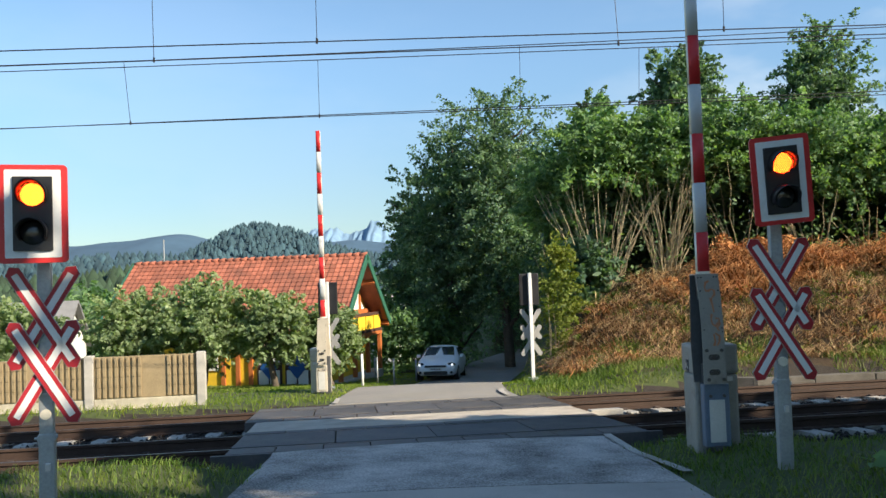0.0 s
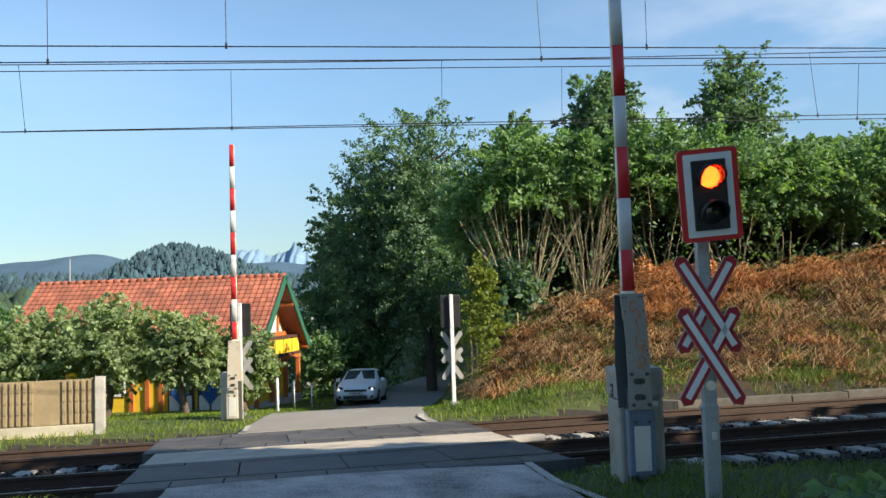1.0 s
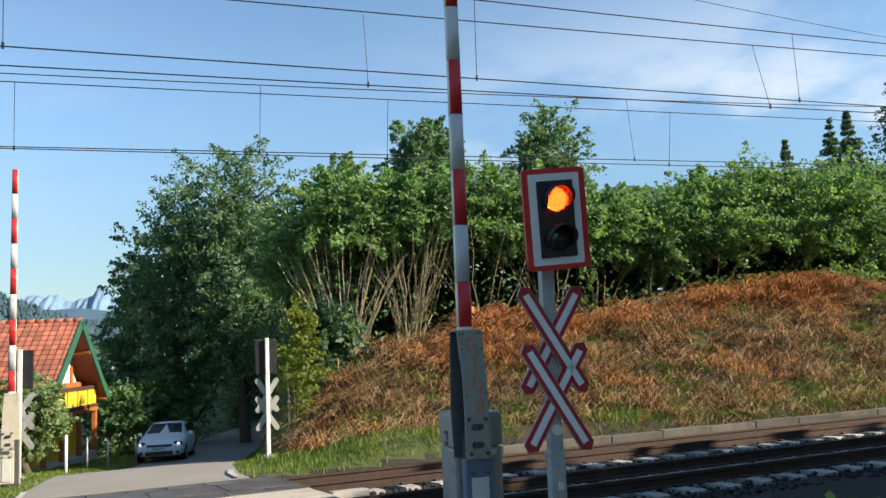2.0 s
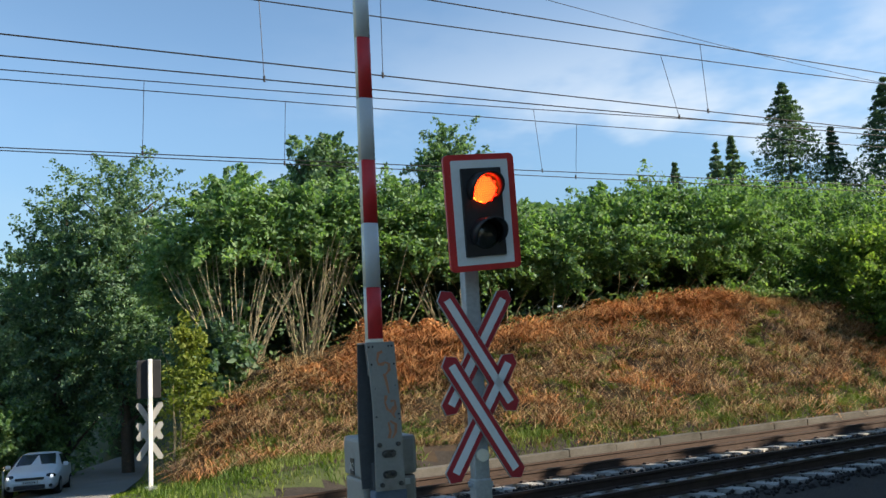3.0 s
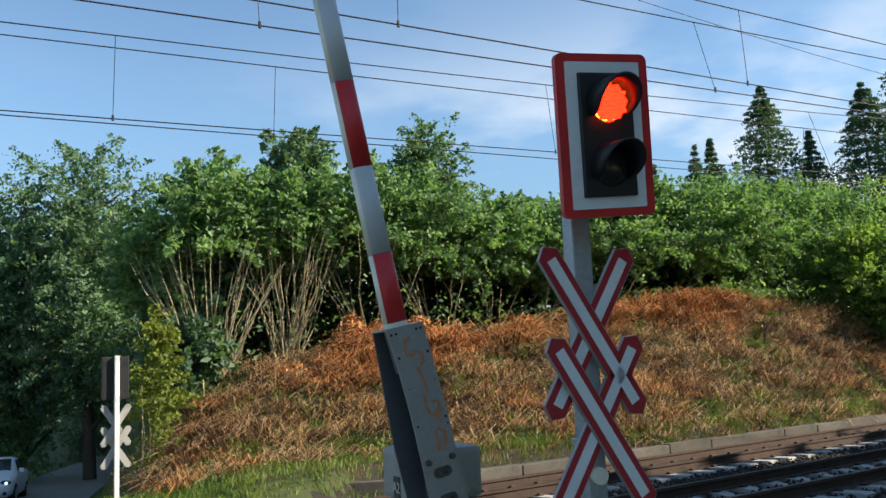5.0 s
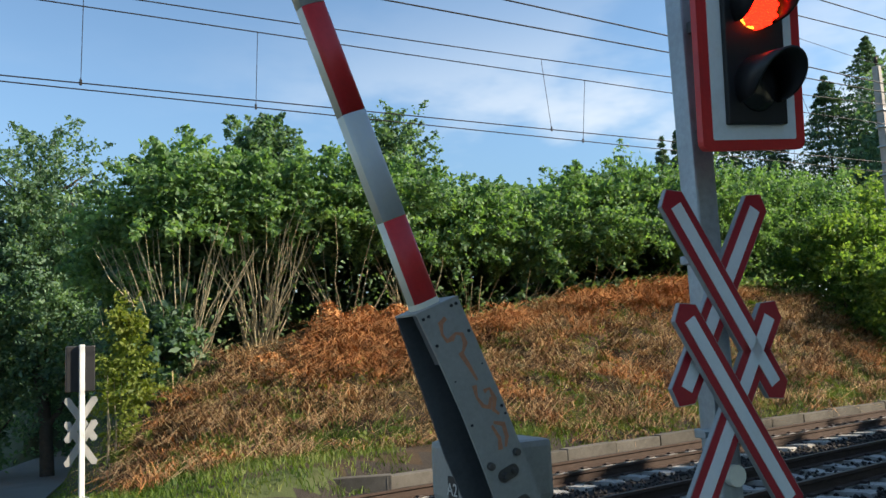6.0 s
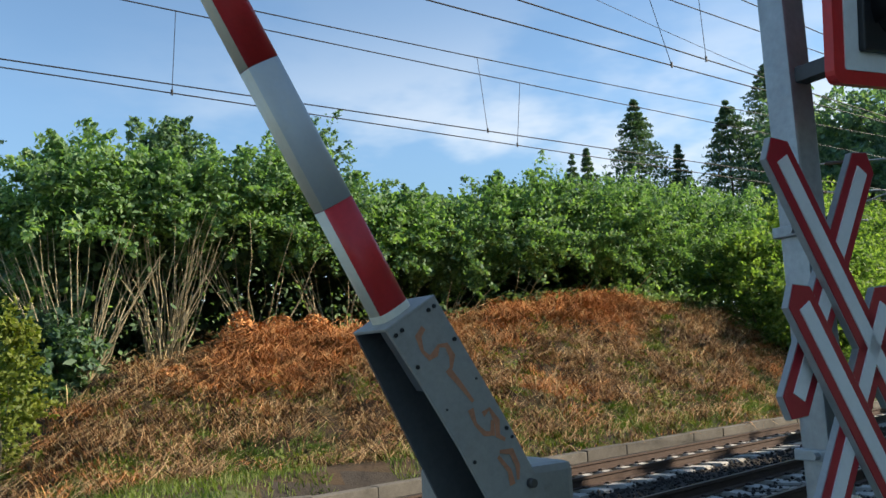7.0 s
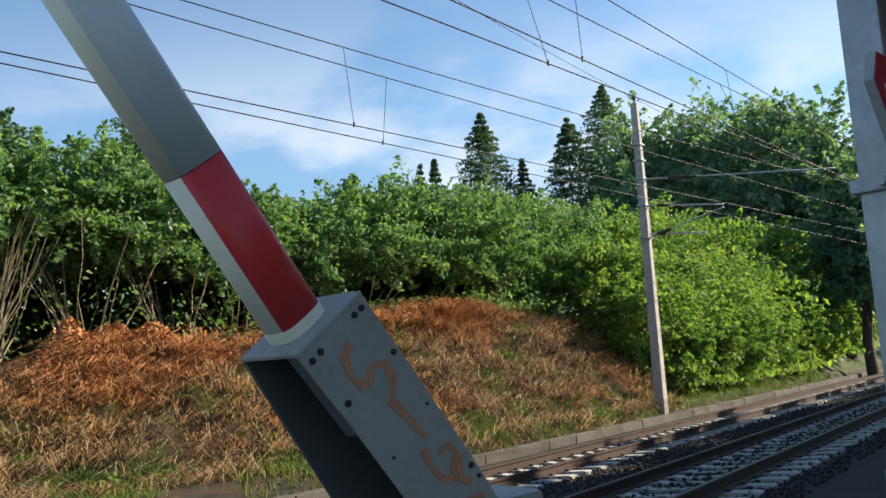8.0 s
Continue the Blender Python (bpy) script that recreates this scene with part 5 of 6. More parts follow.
def cut_bank():
    """Dry mown bracken and stalks over the bank, with green tufts between."""
    rng = np.random.default_rng(33)
    x, y = scatter(19000, 3.2, 30.5, 19.0, 31, rng)
    w = across(x, y)
    foot = 8.7 + 1.6 * (1 - smoothstep(5, 14, x))
    k = (w > foot - 0.5 - 0.5 * rng.random(len(x))) & (w < 14.8)
    x, y, w, foot = x[k], y[k], w[k], foot[k]
    green = wave(x, y, 0.9, 3.0) + 0.7 * wave(x, y, 0.33, 8.0) + 0.35 * rng.normal(size=len(x)) + 0.5 * (1 - smoothstep(0, 1.2, w - foot))
    b = np.stack([x, y, ground_z(x, y) - 0.04], 1)
    g = green > 0.44
    red = ~g & (wave(x, y, 1.7, 4.0) + 0.5 * wave(x, y, 0.5, 1.0) + 0.45 * smoothstep(2.6, 3.6, w - foot) + 0.25 * rng.normal(size=len(x)) > 0.5)
    dry = ~g & ~red
    # bare hollows of dark earth between the tufts
    bare = wave(x, y, 0.55, 2.5) + 0.8 * wave(x, y, 0.21, 7.0) < -0.42
    red, dry = red & ~bare, dry & ~bare
    tagged(new("dry_bracken", tuft_mesh("dry_bracken", b[dry], 15, 0.15, 0.33, 0.0085, 1.5, L_DRY, rng)), "dry straw-brown cut bracken lying over the bank", "dry bracken", kind="stuff")
    tagged(new("dry_bracken", tuft_mesh("dry_bracken", b[red], 15, 0.15, 0.33, 0.0085, 1.5, L_RUST, rng)), "rust-red withered bracken lying over the bank", "dry bracken", kind="stuff")
    tagged(new("bank_grass", tuft_mesh("bank_grass", b[g], 18, 0.10, 0.15, 0.009, 0.9, L_GRASS, rng)), "green tufts growing through the dry bank", "grass", kind="stuff")
    # long pale strands lying across the rest
    lay = b[~g][rng.random((~g).sum()) < 0.16]
    lay[:, 2] += 0.10
    tagged(new("straw", tuft_mesh("straw", lay, 5, 0.25, 0.5, 0.0055, 1.9, L_STRAW, rng)), "long pale straw strands lying over the cut bank", "straw", kind="stuff")
    # brushwood heaps along the brow
    n = 2600
    cx = rng.choice([10.2, 10.7, 11.4, 12.4, 13.6, 15.8, 19.8, 21.8, 23.4, 24.6], n)
    dx, dw = rng.normal(size=n) * 0.6, rng.normal(size=n) * 0.42
    s = cx + dx
    ww = 13.3 + dw + 0.3 * np.sin(cx)
    x, y = s * TC - ww * TS, 11.2 + s * TS + ww * TC
    z = ground_z(x, y) + np.abs(rng.normal(size=n)) * 0.2 * np.exp(-(dx / 0.8) ** 2)
    tagged(new("brushwood", tuft_mesh("brushwood", np.stack([x, y, z], 1), 12, 0.16, 0.3, 0.012, 2.2, L_RUST, rng)), "heaped orange-brown brushwood along the brow of the bank", "brushwood", kind="stuff")
    # heaps of withered leaves on the brow
    for s0, w0, h, rs in ((10.5, 14.0, 1.0, 0.55), (11.5, 13.9, 0.7, 0.7), (12.7, 13.8, 0.75, 0.8), (14.0, 13.7, 0.55, 0.8), (21.5, 13.0, 0.35, 1.2), (24.0, 12.6, 0.35, 1.2), (8.6, 13.4, 0.35, 0.6)):
        n = int(2600 * rs)
        ds, dw = rng.normal(size=n) * rs * 0.6, rng.normal(size=n) * 0.4
        f = np.exp(-(ds / rs) ** 2 - (dw / 0.6) ** 2)
        s1, w1 = s0 + ds, w0 + dw
        x, y = s1 * TC - w1 * TS, 11.2 + s1 * TS + w1 * TC
        z = ground_z(x, y) + h * f * (0.3 + 0.75 * rng.random(n))
        tagged(new("leaf_heap", leaf_mesh("leaf_heap", np.stack([x, y, z], 1), 0.055, L_RUST, rng, up=0.3)), "heap of withered rust-coloured leaves on the brow", "leaf heap", kind="stuff")
    # some bigger leaves lying among the stalks
    n = 9000
    x, y = scatter(n, 4.5, 25, 20, 27, rng)
    w = across(x, y)
    k = (w > 8.8) & (w < 13.6) & (wave(x, y, 1.2, 6.0) > 0.15)
    x, y = x[k], y[k]
    tagged(new("bramble", leaf_mesh("bramble", np.stack([x, y, ground_z(x, y) + 0.05 + 0.2 * rng.random(len(x))], 1), 0.05, L_VINE, rng, up=1.0)), "yellow-green bramble leaves on the bank", "bramble", kind="stuff")


cut_bank()


# ---- far country ----
def ridge(name, label, y, x0, x1, height, base, depth, material, seed, trees=0, tree_h=9.0, rough=0.0):
    rng = np.random.default_rng(seed)
    nx, ny = 300, 18
    xs = np.linspace(x0, x1, nx)
    v = []
    for j in range(ny):
        f = j / (ny - 1)
        top = height(xs) * math.sin(f * math.pi / 2) ** 1.1
        v.append(np.stack([xs, np.full(nx, y + depth * f) + 0 * xs, base + (top - base * 0) + wave(xs, np.full(nx, f * depth), depth * 0.12, seed) * 0.05 * np.maximum(top, 5)], 1))
    v = np.concatenate(v)
    v[:, 2] += rough * (np.abs(wave(v[:, 0], v[:, 1] * 0.15, 17, 3.0)) + 0.6 * np.abs(wave(v[:, 0], v[:, 1] * 0.2, 8, 5.0)) - 0.5)
    i, j = np.meshgrid(np.arange(nx - 1), np.arange(ny - 1))
    a = (j * nx + i).ravel()
    t = thing(name, label, "hills", kind="structure")
    ob = new("slope", quick_mesh("slope", v, np.stack([a, a + 1, a + nx + 1, a + nx], 1), material, True))
    ob.parent = t
    if trees:
        tx = rng.uniform(x0, x1, trees)
        tf = rng.random(trees)
        tz = base + height(tx) * np.sin(tf * np.pi / 2) ** 1.1
        ty = y + depth * tf
        h = tree_h * (0.6 + 0.8 * rng.random(trees))
        r = h * (0.22 + 0.2 * rng.random(trees))
        ring = np.array([(math.cos(q), math.sin(q)) for q in np.arange(6) * math.pi / 3])
        vv = np.empty((trees, 13, 3))
        for q in range(6):
            jit = rng.uniform(0.75, 1.2, trees)
            vv[:, q] = np.stack([tx + ring[q, 0] * r * jit, ty + ring[q, 1] * r * jit, tz + h * 0.05], 1)
            vv[:, 6 + q] = np.stack([tx + ring[q, 0] * r * 0.72 * jit, ty + ring[q, 1] * r * 0.72 * jit, tz + h * 0.6], 1)
        vv[:, 12] = np.stack([tx, ty, tz + h], 1)
        f4 = []
        for q in range(6):
            f4 += [(q, (q + 1) % 6, 6 + (q + 1) % 6), (q, 6 + (q + 1) % 6, 6 + q), (6 + q, 6 + (q + 1) % 6, 12)]
        f4 = np.array(f4)
        ob = new("woods", quick_mesh("woods", vv.reshape(-1, 3), (np.arange(trees)[:, None, None] * 13 + f4[None]).reshape(-1, 3), material))
        ob.parent = t
        tagged(ob, kind="stuff")
    return t


M_WOOD1 = surface("valley_woods", (0.035, 0.065, 0.035), 0.95, spread=0.4, scale=0.02, grain=0.2, bump=0.0, island=0.45)
# the blue of distance haze is mixed into the next three base colours
M_WOOD2 = surface("hazy_hill_woods", (0.036, 0.074, 0.092), 0.95, spread=0.25, scale=0.01, grain=0.08, bump=0.0, island=0.3)
M_WOOD3 = surface("haze_blue_hills", (0.055, 0.105, 0.16), 0.95, spread=0.15, scale=0.004, grain=0.03, bump=0.0)
# the rock's patch colour is haze blue as well
M_ROCK = surface("hazy_far_rock", (0.16, 0.26, 0.37), 0.95, spread=0.3, scale=0.006, grain=0.02, bump=0.0, dirt=(0.17, 0.28, 0.38), dirt_amount=0.4)
ridge("valley_wood", "wooded valley side behind the houses", 170, -190, 60, lambda x: 11 + 2.5 * np.sin(x / 23) + 1.5 * np.sin(x / 9), -12, 130, M_WOOD1, 3, 2600, 7)
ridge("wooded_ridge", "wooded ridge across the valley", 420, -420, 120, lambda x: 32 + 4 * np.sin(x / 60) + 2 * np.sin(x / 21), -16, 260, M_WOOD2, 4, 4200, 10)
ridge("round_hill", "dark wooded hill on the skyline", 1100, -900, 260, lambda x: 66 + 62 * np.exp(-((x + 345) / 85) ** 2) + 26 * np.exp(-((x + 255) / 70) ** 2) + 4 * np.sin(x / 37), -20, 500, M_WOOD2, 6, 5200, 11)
ridge("blue_ridge", "far ridge in pale haze blue", 2200, -2600, 900, lambda x: 190 + 18 * np.sin(x / 210) + 9 * np.sin(x / 83), -30, 700, M_WOOD3, 7)


def peak_line(x):
    x = np.asarray(x, dtype=float)
    z = 235 + 85 * np.exp(-((x + 600) / 190) ** 2) + 90 * np.exp(-((x + 330) / 90) ** 2) + 40 * np.exp(-((x + 150) / 120) ** 2)
    return z + 16 * np.abs(np.sin(x / 31)) + 10 * np.abs(np.sin(x / 13 + 1)) - 12


ridge("rocky_mountains", "pale rocky mountains with blue haze in their colour", 3600, -1100, 900, peak_line, -40, 700, M_ROCK, 8, rough=13.0)


# ---- houses ----
M_TILE = surface("roof_tile", (0.34, 0.115, 0.07), 0.8, spread=0.3, scale=1.2, grain=30, bump=0.3, dirt=(0.16, 0.07, 0.05), dirt_amount=0.35, island=0.25)
M_YELLOW = surface("yellow_wall", (0.72, 0.47, 0.03), 0.8, spread=0.12, scale=2, grain=40, bump=0.1)
M_ORANGE = surface("orange_timber", (0.42, 0.13, 0.035), 0.7, spread=0.25, scale=4, grain=40, bump=0.15)
M_WOODDARK = surface("dark_timber", (0.07, 0.035, 0.025), 0.8, spread=0.3, scale=4, grain=40, bump=0.2)
M_GREEN = surface("green_bargeboard", (0.03, 0.12, 0.08), 0.6, spread=0.2, scale=4, grain=40, bump=0.1)
M_PLASTER = surface("white_plaster", (0.70, 0.69, 0.64), 0.85, spread=0.1, scale=2, grain=40, bump=0.1)
M_BLUE = surface("blue_paint", (0.02, 0.09, 0.28), 0.5, spread=0.15, scale=6, grain=40, bump=0.05)
M_GLASSD = surface("dark_window", (0.02, 0.025, 0.03), 0.08, spread=0.1, scale=3, grain=10, bump=0.0, spec=0.7)
M_ROOFGREY = surface("grey_roof", (0.20, 0.20, 0.20), 0.8, spread=0.25, scale=2, grain=30, bump=0.2)


M_SOFFIT = surface("red_soffit", (0.26, 0.085, 0.05), 0.8, spread=0.25, scale=4, grain=40, bump=0.1)


def main_house():
    # local: x along the ridge towards the gable that looks at the lane, y towards the back
    ang = -13.0
    t = thing("farmhouse", "red-tiled farmhouse with yellow walls and painted panels behind clipped trees", "house", pose(-3.45, 38.6, -2.55, 0, 0, ang))
    L, HW, ridge_z, eave_z = 11.9, 3.3, 5.5, 2.35
    bm = bmesh.new()
    prism(bm, [(-HW + 0.5, -0.6), (HW - 0.5, -0.6), (HW - 0.5, 2.75), (0, 5.15), (-HW + 0.5, 2.75)], 0, -L + 0.5, -0.95)
    part("wall", bm, M_YELLOW, t, "yellow plaster walls")
    slope = math.atan2(ridge_z - eave_z, HW)
    rl = math.hypot(HW, ridge_z - eave_z)
    for sgn in (-1, 1):
        bm = bmesh.new()
        m = pose(0, 0, ridge_z) @ pose(0, 0, 0, (math.degrees(slope)) * (1 if sgn < 0 else -1))
        lo, hi = ((-rl - 0.1, 0.0) if sgn < 0 else (0.0, rl + 0.1))
        box(bm, (-L, lo, -0.16), (0, hi, -0.06), 0.0, m)
        roof = part("roof", bm, M_SOFFIT, t, "reddish boarded underside")
        # courses of tiles
        rows, cols = 17, 44
        bm = bmesh.new()
        for r in range(rows):
            for c in range(cols):
                x0 = -L + c * L / cols
                y0 = lo + (hi - lo) * r / rows
                y1 = lo + (hi - lo) * (r + 1) / rows
                d = (hi - lo) / rows
                ya, yb = (y0 - 0.05, y1) if sgn < 0 else (y0, y1 + 0.05)
                za, zb = (0.0, -0.035) if sgn < 0 else (-0.035, 0.0)
                w = L / cols
                pr = [(0, 0), (w * 0.3, 0.028), (w * 0.65, 0.012), (w, 0.0)]
                a = [bm.verts.new(m @ Vector((x0 + px, ya, pz + za))) for px, pz in pr]
                b = [bm.verts.new(m @ Vector((x0 + px, yb, pz + zb))) for px, pz in pr]
                for q in range(3):
                    bm.faces.new((a[q], a[q + 1], b[q + 1], b[q]))
                e = [bm.verts.new(v.co - Vector((0, 0, 0.05))) for v in (a if sgn < 0 else b)]
                src = a if sgn < 0 else b
                for q in range(3):
                    bm.faces.new((src[q], src[q + 1], e[q + 1], e[q]))
        tagged(part("tiles", bm, M_TILE, roof, "weathered red clay tiles"), kind="stuff")
        # bargeboards at the gable
        bm = bmesh.new()
        box(bm, (-0.02, lo, -0.26), (0.05, hi, 0.05), 0.01, m)
        part("bargeboard", bm, M_GREEN, roof, "dark green bargeboard")
        bm = bmesh.new()
        box(bm, (-L - 0.05, lo, -0.26), (-L + 0.02, hi, 0.05), 0.01, m)
        part("bargeboard", bm, M_GREEN, roof)
        for q in (0.35, 0.98):
            yy = lo + (hi - lo) * (q if sgn > 0 else 1 - q)
            bm = bmesh.new()
            box(bm, (-1.4, yy - 0.07, -0.34), (0.0, yy + 0.07, -0.17), 0.01, m)
            part("purlin", bm, M_ORANGE, roof, "orange-brown purlin")
    bm = bmesh.new()
    for c in range(32):
        tube(bm, (-L + c * L / 32, 0, ridge_z - 0.06), (-L + (c + 1.1) * L / 32, 0, ridge_z - 0.03), 0.1, 0.115, n=8)
    tagged(part("ridge_tiles", bm, M_TILE, t), kind="stuff")
    # gable: white field, timber, yellow balcony band, posts
    bm = bmesh.new()
    prism(bm, [(-1.9, 2.9), (1.9, 2.9), (0, 4.75)], 0, -0.96, -0.84)
    part("gable_field", bm, M_PLASTER, t, "white gable field")
    for y0, y1, z0, z1 in ((-2.4, 2.4, 2.75, 2.95), (-0.08, 0.08, 2.9, 4.7), (-1.2, -1.05, 2.9, 3.6), (1.05, 1.2, 2.9, 3.6)):
        bm = bmesh.new()
        box(bm, (-0.83, y0, z0), (-0.75, y1, z1), 0.01)
        part("timber", bm, M_ORANGE, t)
    for y0 in (-2.75, -1.6, -0.45, 0.7, 1.85):
        bm = bmesh.new()
        box(bm, (-0.43, y0, 2.0), (-0.35, y0 + 1.0, 2.62), 0.01)
        part("balcony_panel", bm, M_YELLOW, t, "bright yellow balcony panel")
    for z in (1.86, 2.64):
        bm = bmesh.new()
        box(bm, (-0.5, -2.85, z), (-0.3, 2.95, z + 0.13), 0.01)
        part("balcony_rail", bm, M_WOODDARK, t)
    bm = bmesh.new()
    box(bm, (-0.95, -2.8, 1.7), (-0.3, 2.9, 1.85), 0.01)
    part("balcony_floor", bm, M_ORANGE, t)
    for y in (-2.75, -0.9, 0.95, 2.8):
        bm = bmesh.new()
        box(bm, (-0.5, y - 0.09, -0.6), (-0.32, y + 0.09, 1.72), 0.015)
        part("porch_post", bm, M_ORANGE, t, "reddish timber post")
    bm = bmesh.new()
    box(bm, (-1.5, -2.9, -0.9), (-0.3, 2.9, 0.0), 0.02)
    part("terrace", bm, M_CONCRETE, t)
    # front: window, posts, doors with blue diamonds
    f = -HW + 0.5
    for x0 in (-9.9, -7.2):
        bm = bmesh.new()
        box(bm, (x0, f - 0.06, 0.55), (x0 + 1.15, f - 0.005, 1.75), 0.01)
        win = part("window", bm, M_PLASTER, t, "cream-framed window")
        for k in range(2):
            bm = bmesh.new()
            box(bm, (x0 + 0.1 + k * 0.49, f - 0.075, 0.68), (x0 + 0.55 + k * 0.49, f - 0.055, 1.62), 0.005)
            part("pane", bm, M_GLASSD, win)
    bm = bmesh.new()
    box(bm, (-8.6, f - 0.4, -0.6), (-7.0, f + 0.02, 0.15), 0.03)
    part("planter", bm, M_YELLOW, t)
    for x0 in (-5.9, -5.2, -4.6):
        bm = bmesh.new()
        box(bm, (x0, f - 0.09, -0.5), (x0 + 0.2, f - 0.005, 2.4), 0.01)
        part("front_post", bm, M_ORANGE, t)
    for x0 in (-4.2, -2.9):
        bm = bmesh.new()
        box(bm, (x0, f - 0.07, -0.4), (x0 + 1.15, f - 0.003, 1.75), 0.02)
        door = part("door", bm, M_WOODDARK, t, "dark door with white panels")
        for k in range(2):
            for h0, h1 in ((-0.3, 0.55), (0.78, 1.62)):
                bm = bmesh.new()
                box(bm, (x0 + 0.08 + k * 0.53, f - 0.09, h0), (x0 + 0.53 + k * 0.53, f - 0.068, h1), 0.015)
                part("white_panel", bm, M_PLASTER, door)
        bm = bmesh.new()
        c = (x0 + 0.575, 0.66)
        prism(bm, [(c[0] - 0.42, c[1]), (c[0], c[1] - 0.5), (c[0] + 0.42, c[1]), (c[0], c[1] + 0.5)], 1, f - 0.115, f - 0.088)
        part("diamond", bm, M_BLUE, door, "blue diamond panel")
    bm = bmesh.new()
    tube(bm, (-10.3, 0, ridge_z - 0.2), (-10.3, 0, ridge_z + 1.1), 0.035, n=6)
    part("aerial", bm, M_GALV, t)


main_house()


def small_house(x, y, z, ang, w, l, eave, ridge_z, label):
    t = thing("small_house", label, "house", pose(x, y, z, 0, 0, ang), "far houses")
    bm = bmesh.new()
    prism(bm, [(-w / 2, -1), (w / 2, -1), (w / 2, eave), (0, ridge_z - 0.2), (-w / 2, eave)], 0, -l / 2, l / 2)
    part("wall", bm, M_PLASTER, t)
    s = math.degrees(math.atan2(ridge_z - eave, w / 2))
    rl = math.hypot(w / 2, ridge_z - eave) + 0.5
    for sg in (-1, 1):
        bm = bmesh.new()
        box(bm, (-l / 2 - 0.4, -rl if sg < 0 else 0, -0.02), (l / 2 + 0.4, 0 if sg < 0 else rl, 0.14), 0.01, pose(0, 0, ridge_z) @ pose(0, 0, 0, s if sg < 0 else -s))
        part("roof", bm, M_ROOFGREY, t, "grey roof")
    for k in (-1, 1):
        bm = bmesh.new()
        box(bm, (l / 4 * k - 0.45, -w / 2 - 0.05, 0.9), (l / 4 * k + 0.45, -w / 2 + 0.02, 2.0), 0.02)
        part("window", bm, M_GLASSD, t)
    bm = bmesh.new()
    box(bm, (-0.3, -0.9, ridge_z - 1), (0.3, -0.3, ridge_z + 0.9), 0.02)
    part("chimney", bm, M_PLASTER, t)


small_house(-5.1, 58, -4.4, 75, 6.0, 8.0, 2.6, 5.0, "white house with a grey roof behind the farmhouse")
small_house(-25.5, 47, -3.9, 10, 6.5, 9.0, 2.4, 5.0, "pale house with a dark grey roof beyond the fence")


# ---- posts, rails and far signals ----
def garden_posts():
    for i, (x, y) in enumerate([(-2.65, 27.0), (-2.55, 31.5), (-2.0, 32.5), (-1.3, 36.5), (-0.9, 40.5), (-3.2, 38)]):
        bm = bmesh.new()
        h = 1.0
        tube(bm, (0, 0, -0.2), (0, 0, h), 0.045 if i == 0 else 0.035, 0.04 if i == 0 else 0.03, n=10)
        if i == 0:
            tube(bm, (0, 0, h), (0, 0, h + 0.03), 0.04, 0.01, n=10)
        solid("lane_post", bm, M_WHITE if i == 0 else M_GALV, "white marker post in the grass" if i == 0 else "thin grey post beside the lane", "post", group="lane posts", m=pose(x, y, float(ground_z(x, y))))


garden_posts()


def far_signal(name, m, label):
    """The signals beyond the tracks, seen from behind: post, dark box, bare backs of the cross."""
    t = thing(name, label, "railway signal", m, "crossing signals")
    bm = bmesh.new()
    box(bm, (-0.045, -0.045, -0.3), (0.045, 0.045, 2.78), 0.012)
    part("post", bm, M_WHITE, t, "pale steel post")
    bm = bmesh.new()
    box(bm, (-0.12, -0.1, 0.0), (0.12, 0.1, 0.07), 0.01)
    part("foot", bm, M_GALV, t)
    bm = bmesh.new()
    box(bm, (-0.26, 0.06, 1.93), (0.24, 0.16, 2.76), 0.02)
    part("panel", bm, M_BLACK, t, "dark back of the signal panel")
    for zc in (1.44, 1.02):
        for k, ang in enumerate((33, -33)):
            bm = bmesh.new()
            cross_arm(bm, 0.95, 0.125, ang, zc, 0.07 + 0.025 * k)
            for f in bm.faces:
                f.material_index = 0
            part("cross_arm", bm, M_SIGNBACK, t)
    return t


far_signal("crossing_signal", pose(2.27, 22.1, -1.05, 0, 0, 4), "white signal post with the bare backs of a double cross")
far_signal("crossing_signal", pose(-3.0, 22.0, -1.10, 0, 0, -6), "signal post standing behind the beige barrier")


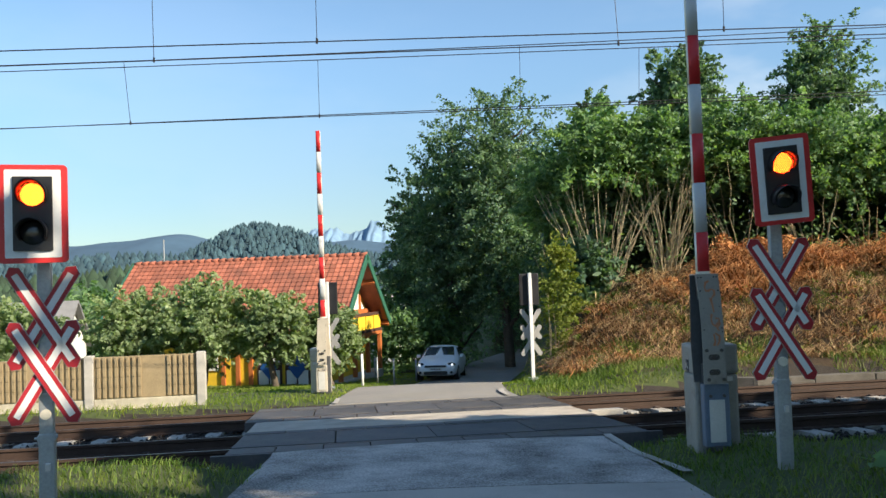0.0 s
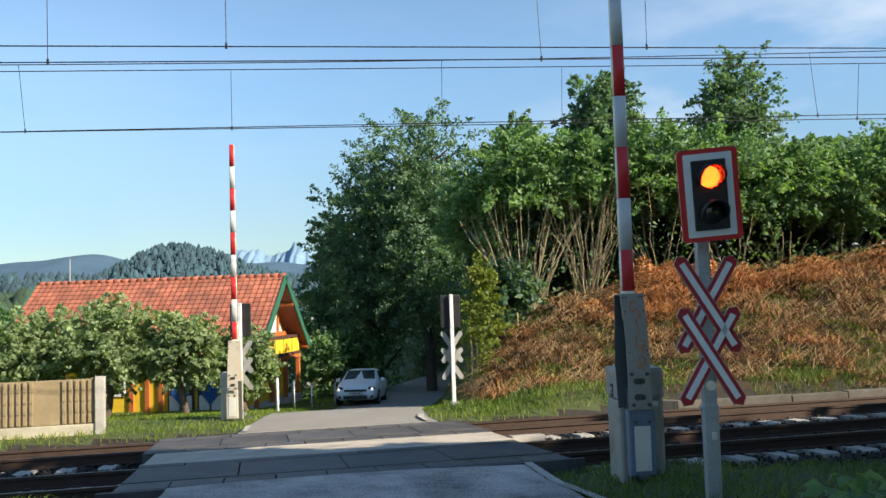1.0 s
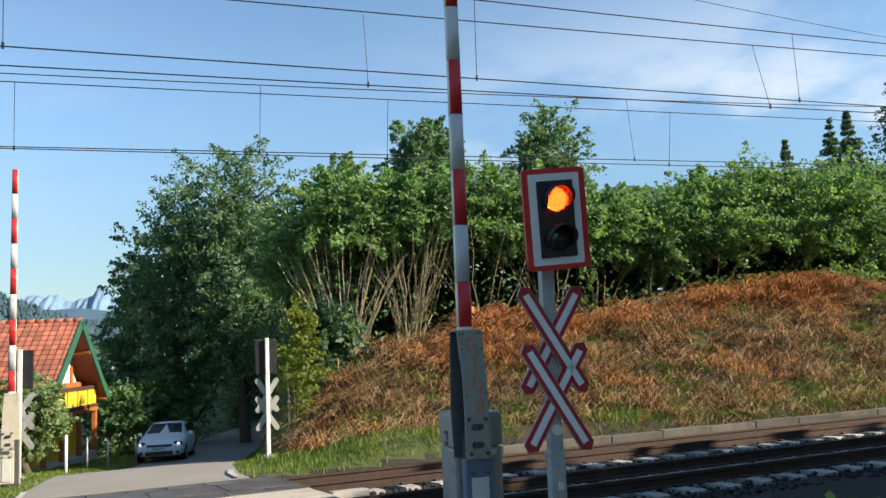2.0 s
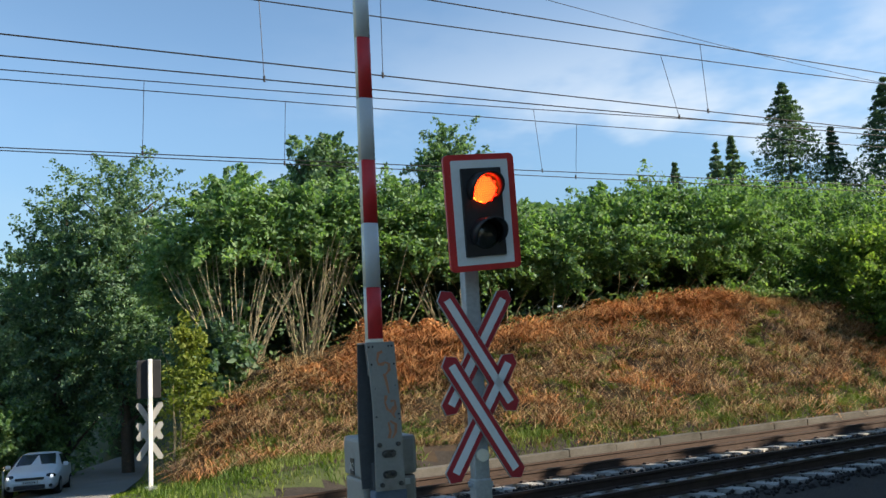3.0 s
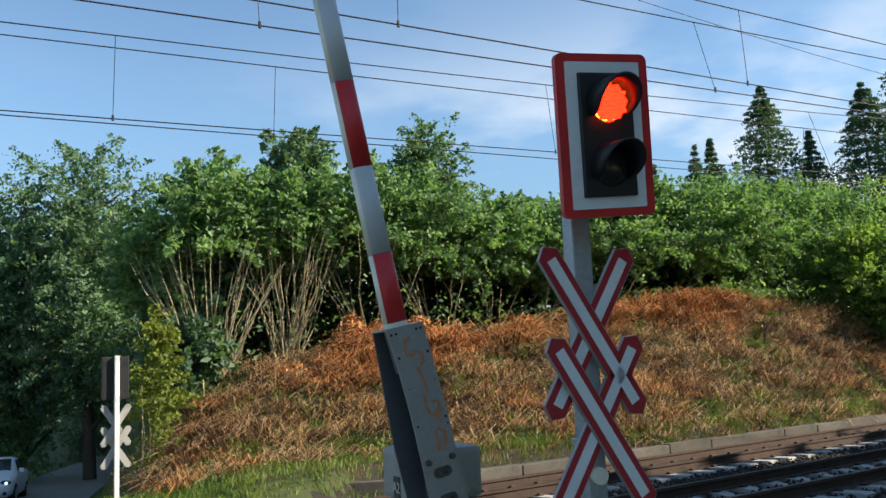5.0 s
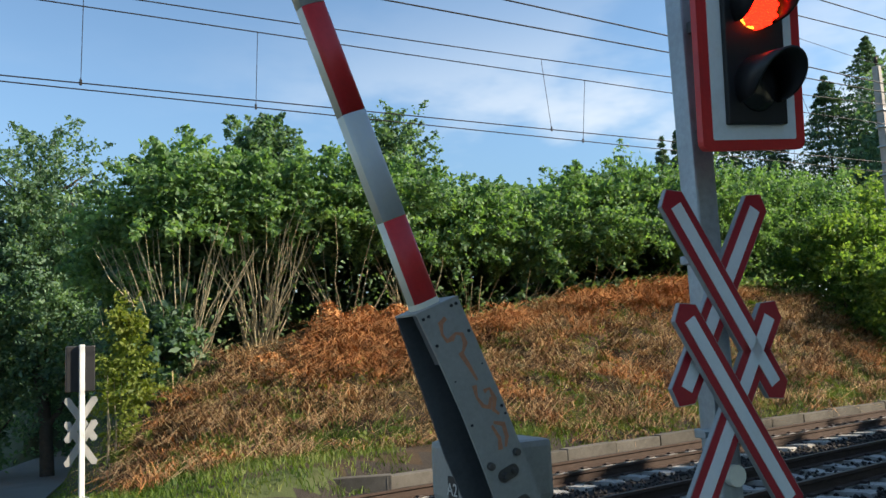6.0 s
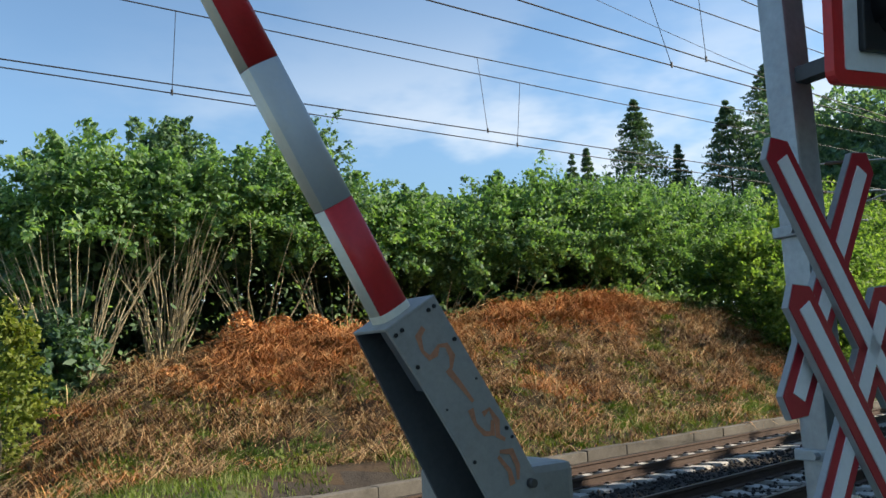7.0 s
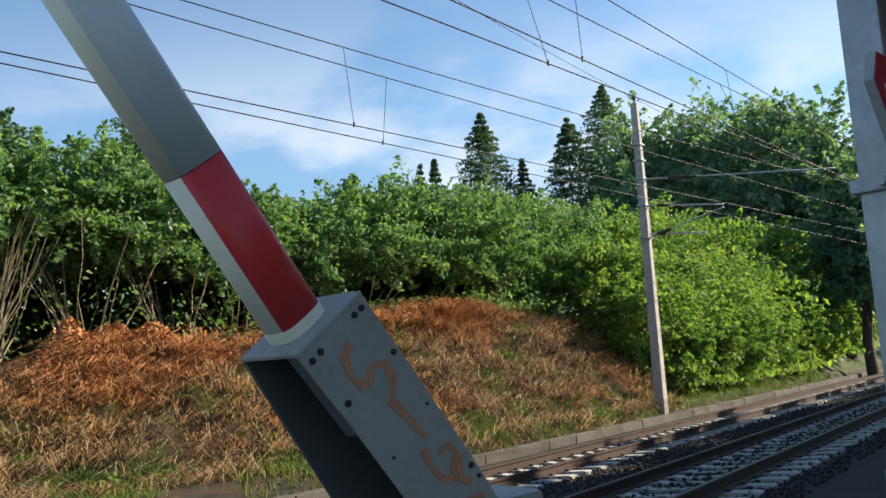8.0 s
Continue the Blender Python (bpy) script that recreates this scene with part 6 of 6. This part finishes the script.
# ---- the waiting car ----
def car():
    M_CARP = surface("silver_white_paint", (0.80, 0.82, 0.84), 0.28, 0.0, spread=0.04, scale=3, grain=60, bump=0.0, spec=0.6)
    M_TYRE = surface("tyre", (0.02, 0.02, 0.02), 0.85, spread=0.2, scale=9, grain=60, bump=0.1)
    M_TRIM = surface("black_trim", (0.02, 0.02, 0.022), 0.4, spread=0.2, scale=9, grain=60, bump=0.0)
    M_RIM = surface("alloy_rim", (0.45, 0.46, 0.47), 0.35, 0.8, spread=0.1, scale=9, grain=60, bump=0.0)
    M_WIND = surface("windscreen", (0.02, 0.028, 0.035), 0.08, spread=0.1, scale=2, grain=10, bump=0.0, spec=0.3)
    M_HEAD = glow("headlight_glow", (0.9, 0.95, 1.0), 0.5)
    x, y = -0.46, 36.0
    t = thing("car", "silver-white hatchback waiting on the lane in the shade", "car", pose(x, y, float(road_z(36.0)) + 0.05, -4.5, 0, -7.5))
    W, L = 0.895, 4.3
    # stations along the body: place, half width, sill height, belt height, bonnet or roof height, roof half width
    st = [(0.00, 0.62, 0.30, 0.55, 0.60, 0.55), (0.10, 0.78, 0.22, 0.62, 0.72, 0.66), (0.35, 0.86, 0.20, 0.70, 0.84, 0.70), (0.9, W, 0.19, 0.82, 0.98, 0.72), (1.25, W, 0.19, 0.90, 1.04, 0.72),
          (2.0, W, 0.19, 0.95, 1.42, 0.62), (2.6, W, 0.19, 0.97, 1.49, 0.61), (3.4, W, 0.20, 0.99, 1.44, 0.60), (4.0, 0.86, 0.24, 1.0, 1.15, 0.62), (4.25, 0.78, 0.30, 0.9, 0.98, 0.6), (4.3, 0.6, 0.4, 0.8, 0.85, 0.5)]
    bm = bmesh.new()
    rings = []
    for yy, hw, zs, zb, zt, rw in st:
        half = [(0, zs), (hw * 0.8, zs), (hw * 0.97, zs + 0.1), (hw, (zs + zb) / 2), (hw * 0.98, zb - 0.04), (hw * 0.95, zb), (rw + (hw - rw) * 0.2, zb + (zt - zb) * 0.75), (rw, zt - 0.04), (rw * 0.75, zt), (0, zt + 0.015)]
        pts = [(a, b) for a, b in half] + [(-a, b) for a, b in half[-2:0:-1]]
        rings.append([bm.verts.new((a, yy, b)) for a, b in pts])
    n = len(rings[0])
    for r0, r1 in zip(rings, rings[1:]):
        for i in range(n):
            bm.faces.new((r0[i], r0[(i + 1) % n], r1[(i + 1) % n], r1[i]))
    bm.faces.new(rings[0])
    bm.faces.new(rings[-1][::-1])
    bmesh.ops.recalc_face_normals(bm, faces=bm.faces[:])
    part("body", bm, M_CARP, t, smooth=True)

    def quad(name, pts, mat, thick=0.012, label=""):
        bm = bmesh.new()
        vs = [bm.verts.new(p) for p in pts]
        f = bm.faces.new(vs)
        f.normal_update()
        r = bmesh.ops.extrude_face_region(bm, geom=[f])
        for v in [g for g in r["geom"] if isinstance(g, bmesh.types.BMVert)]:
            v.co += f.normal * thick
        bmesh.ops.recalc_face_normals(bm, faces=bm.faces[:])
        return part(name, bm, mat, t, label)
    quad("windscreen", [(-0.66, 1.27, 1.06), (0.66, 1.27, 1.06), (0.57, 1.97, 1.42), (-0.57, 1.97, 1.42)], M_WIND, 0.07, "reflecting windscreen")
    for sx in (-1, 1):
        quad("side_window", [(sx * 0.86, 1.55, 0.99), (sx * 0.87, 3.3, 1.02), (sx * 0.66, 3.2, 1.38), (sx * 0.68, 2.05, 1.38)], M_WIND, 0.02)
        bm = bmesh.new()
        r = bmesh.ops.create_icosphere(bm, subdivisions=2, radius=1.0)
        for v in r["verts"]:
            v.co = Vector((sx * 0.63 + v.co.x * 0.2, 0.2 + v.co.y * 0.17 + abs(v.co.x * sx - 0) * 0.0, 0.665 + v.co.z * 0.085))
        part("headlight", bm, M_GLASSD, t, "clear headlight", True)
        bm = bmesh.new()
        tube(bm, (sx * 0.70, 0.02, 0.655), (sx * 0.70, 0.16, 0.655), 0.05, n=12)
        part("lamp", bm, M_HEAD, t, "dipped headlamp")
        bm = bmesh.new()
        tube(bm, (sx * 0.67, 0.0, 0.33), (sx * 0.67, 0.12, 0.33), 0.06, n=12)
        part("fog_lamp", bm, M_TRIM, t)
        bm = bmesh.new()
        box(bm, (min(sx * 0.88, sx * 1.05), 1.45, 0.95), (max(sx * 0.88, sx * 1.05), 1.55, 1.09), 0.03)
        part("mirror", bm, M_CARP, t)
        for yy in (0.82, 3.45):
            bm = bmesh.new()
            tube(bm, (sx * 0.68, yy, 0.30), (sx * 0.90, yy, 0.30), 0.315, n=24)
            wheel = part("tyre", bm, M_TYRE, t)
            bm = bmesh.new()
            tube(bm, (sx * 0.89, yy, 0.30), (sx * 0.912, yy, 0.30), 0.21, 0.19, n=20)
            part("rim", bm, M_RIM, wheel)
    bm = bmesh.new()
    box(bm, (-0.46, -0.06, 0.555), (0.46, 0.1, 0.635), 0.02)
    part("upper_grille", bm, M_TRIM, t, "black upper grille")
    bm = bmesh.new()
    box(bm, (-0.50, -0.05, 0.24), (0.50, 0.1, 0.385), 0.03)
    part("lower_grille", bm, M_TRIM, t, "black lower grille")
    bm = bmesh.new()
    box(bm, (-0.26, -0.07, 0.42), (0.26, 0.01, 0.525), 0.006)
    plate = part("number_plate", bm, M_WHITE, t, "white number plate")
    for k in range(6):
        bm = bmesh.new()
        box(bm, (-0.2 + k * 0.07, -0.074, 0.445), (-0.16 + k * 0.07, -0.069, 0.50), 0.0)
        part("plain_bar", bm, M_TRIM, plate)


car()


# ---- what moves ----
def motions():
    keys = [(0, 0), (3.5, 0), (4.0, 1.4), (4.5, 6.2), (5.2, 13.0), (6.0, 20.6), (6.5, 25.6), (7.0, 30.0), (7.5, 33.8), (8.0, 37.1)]
    for arm, k in ((NEAR_ARM, 1), (FAR_ARM, -1)):
        walk(arm, [(t, pose(-0.025 * k, 0.05, 0.675) @ pose(0, 0, 0, 0, -a * k, 0)) for t, a in keys])


motions()
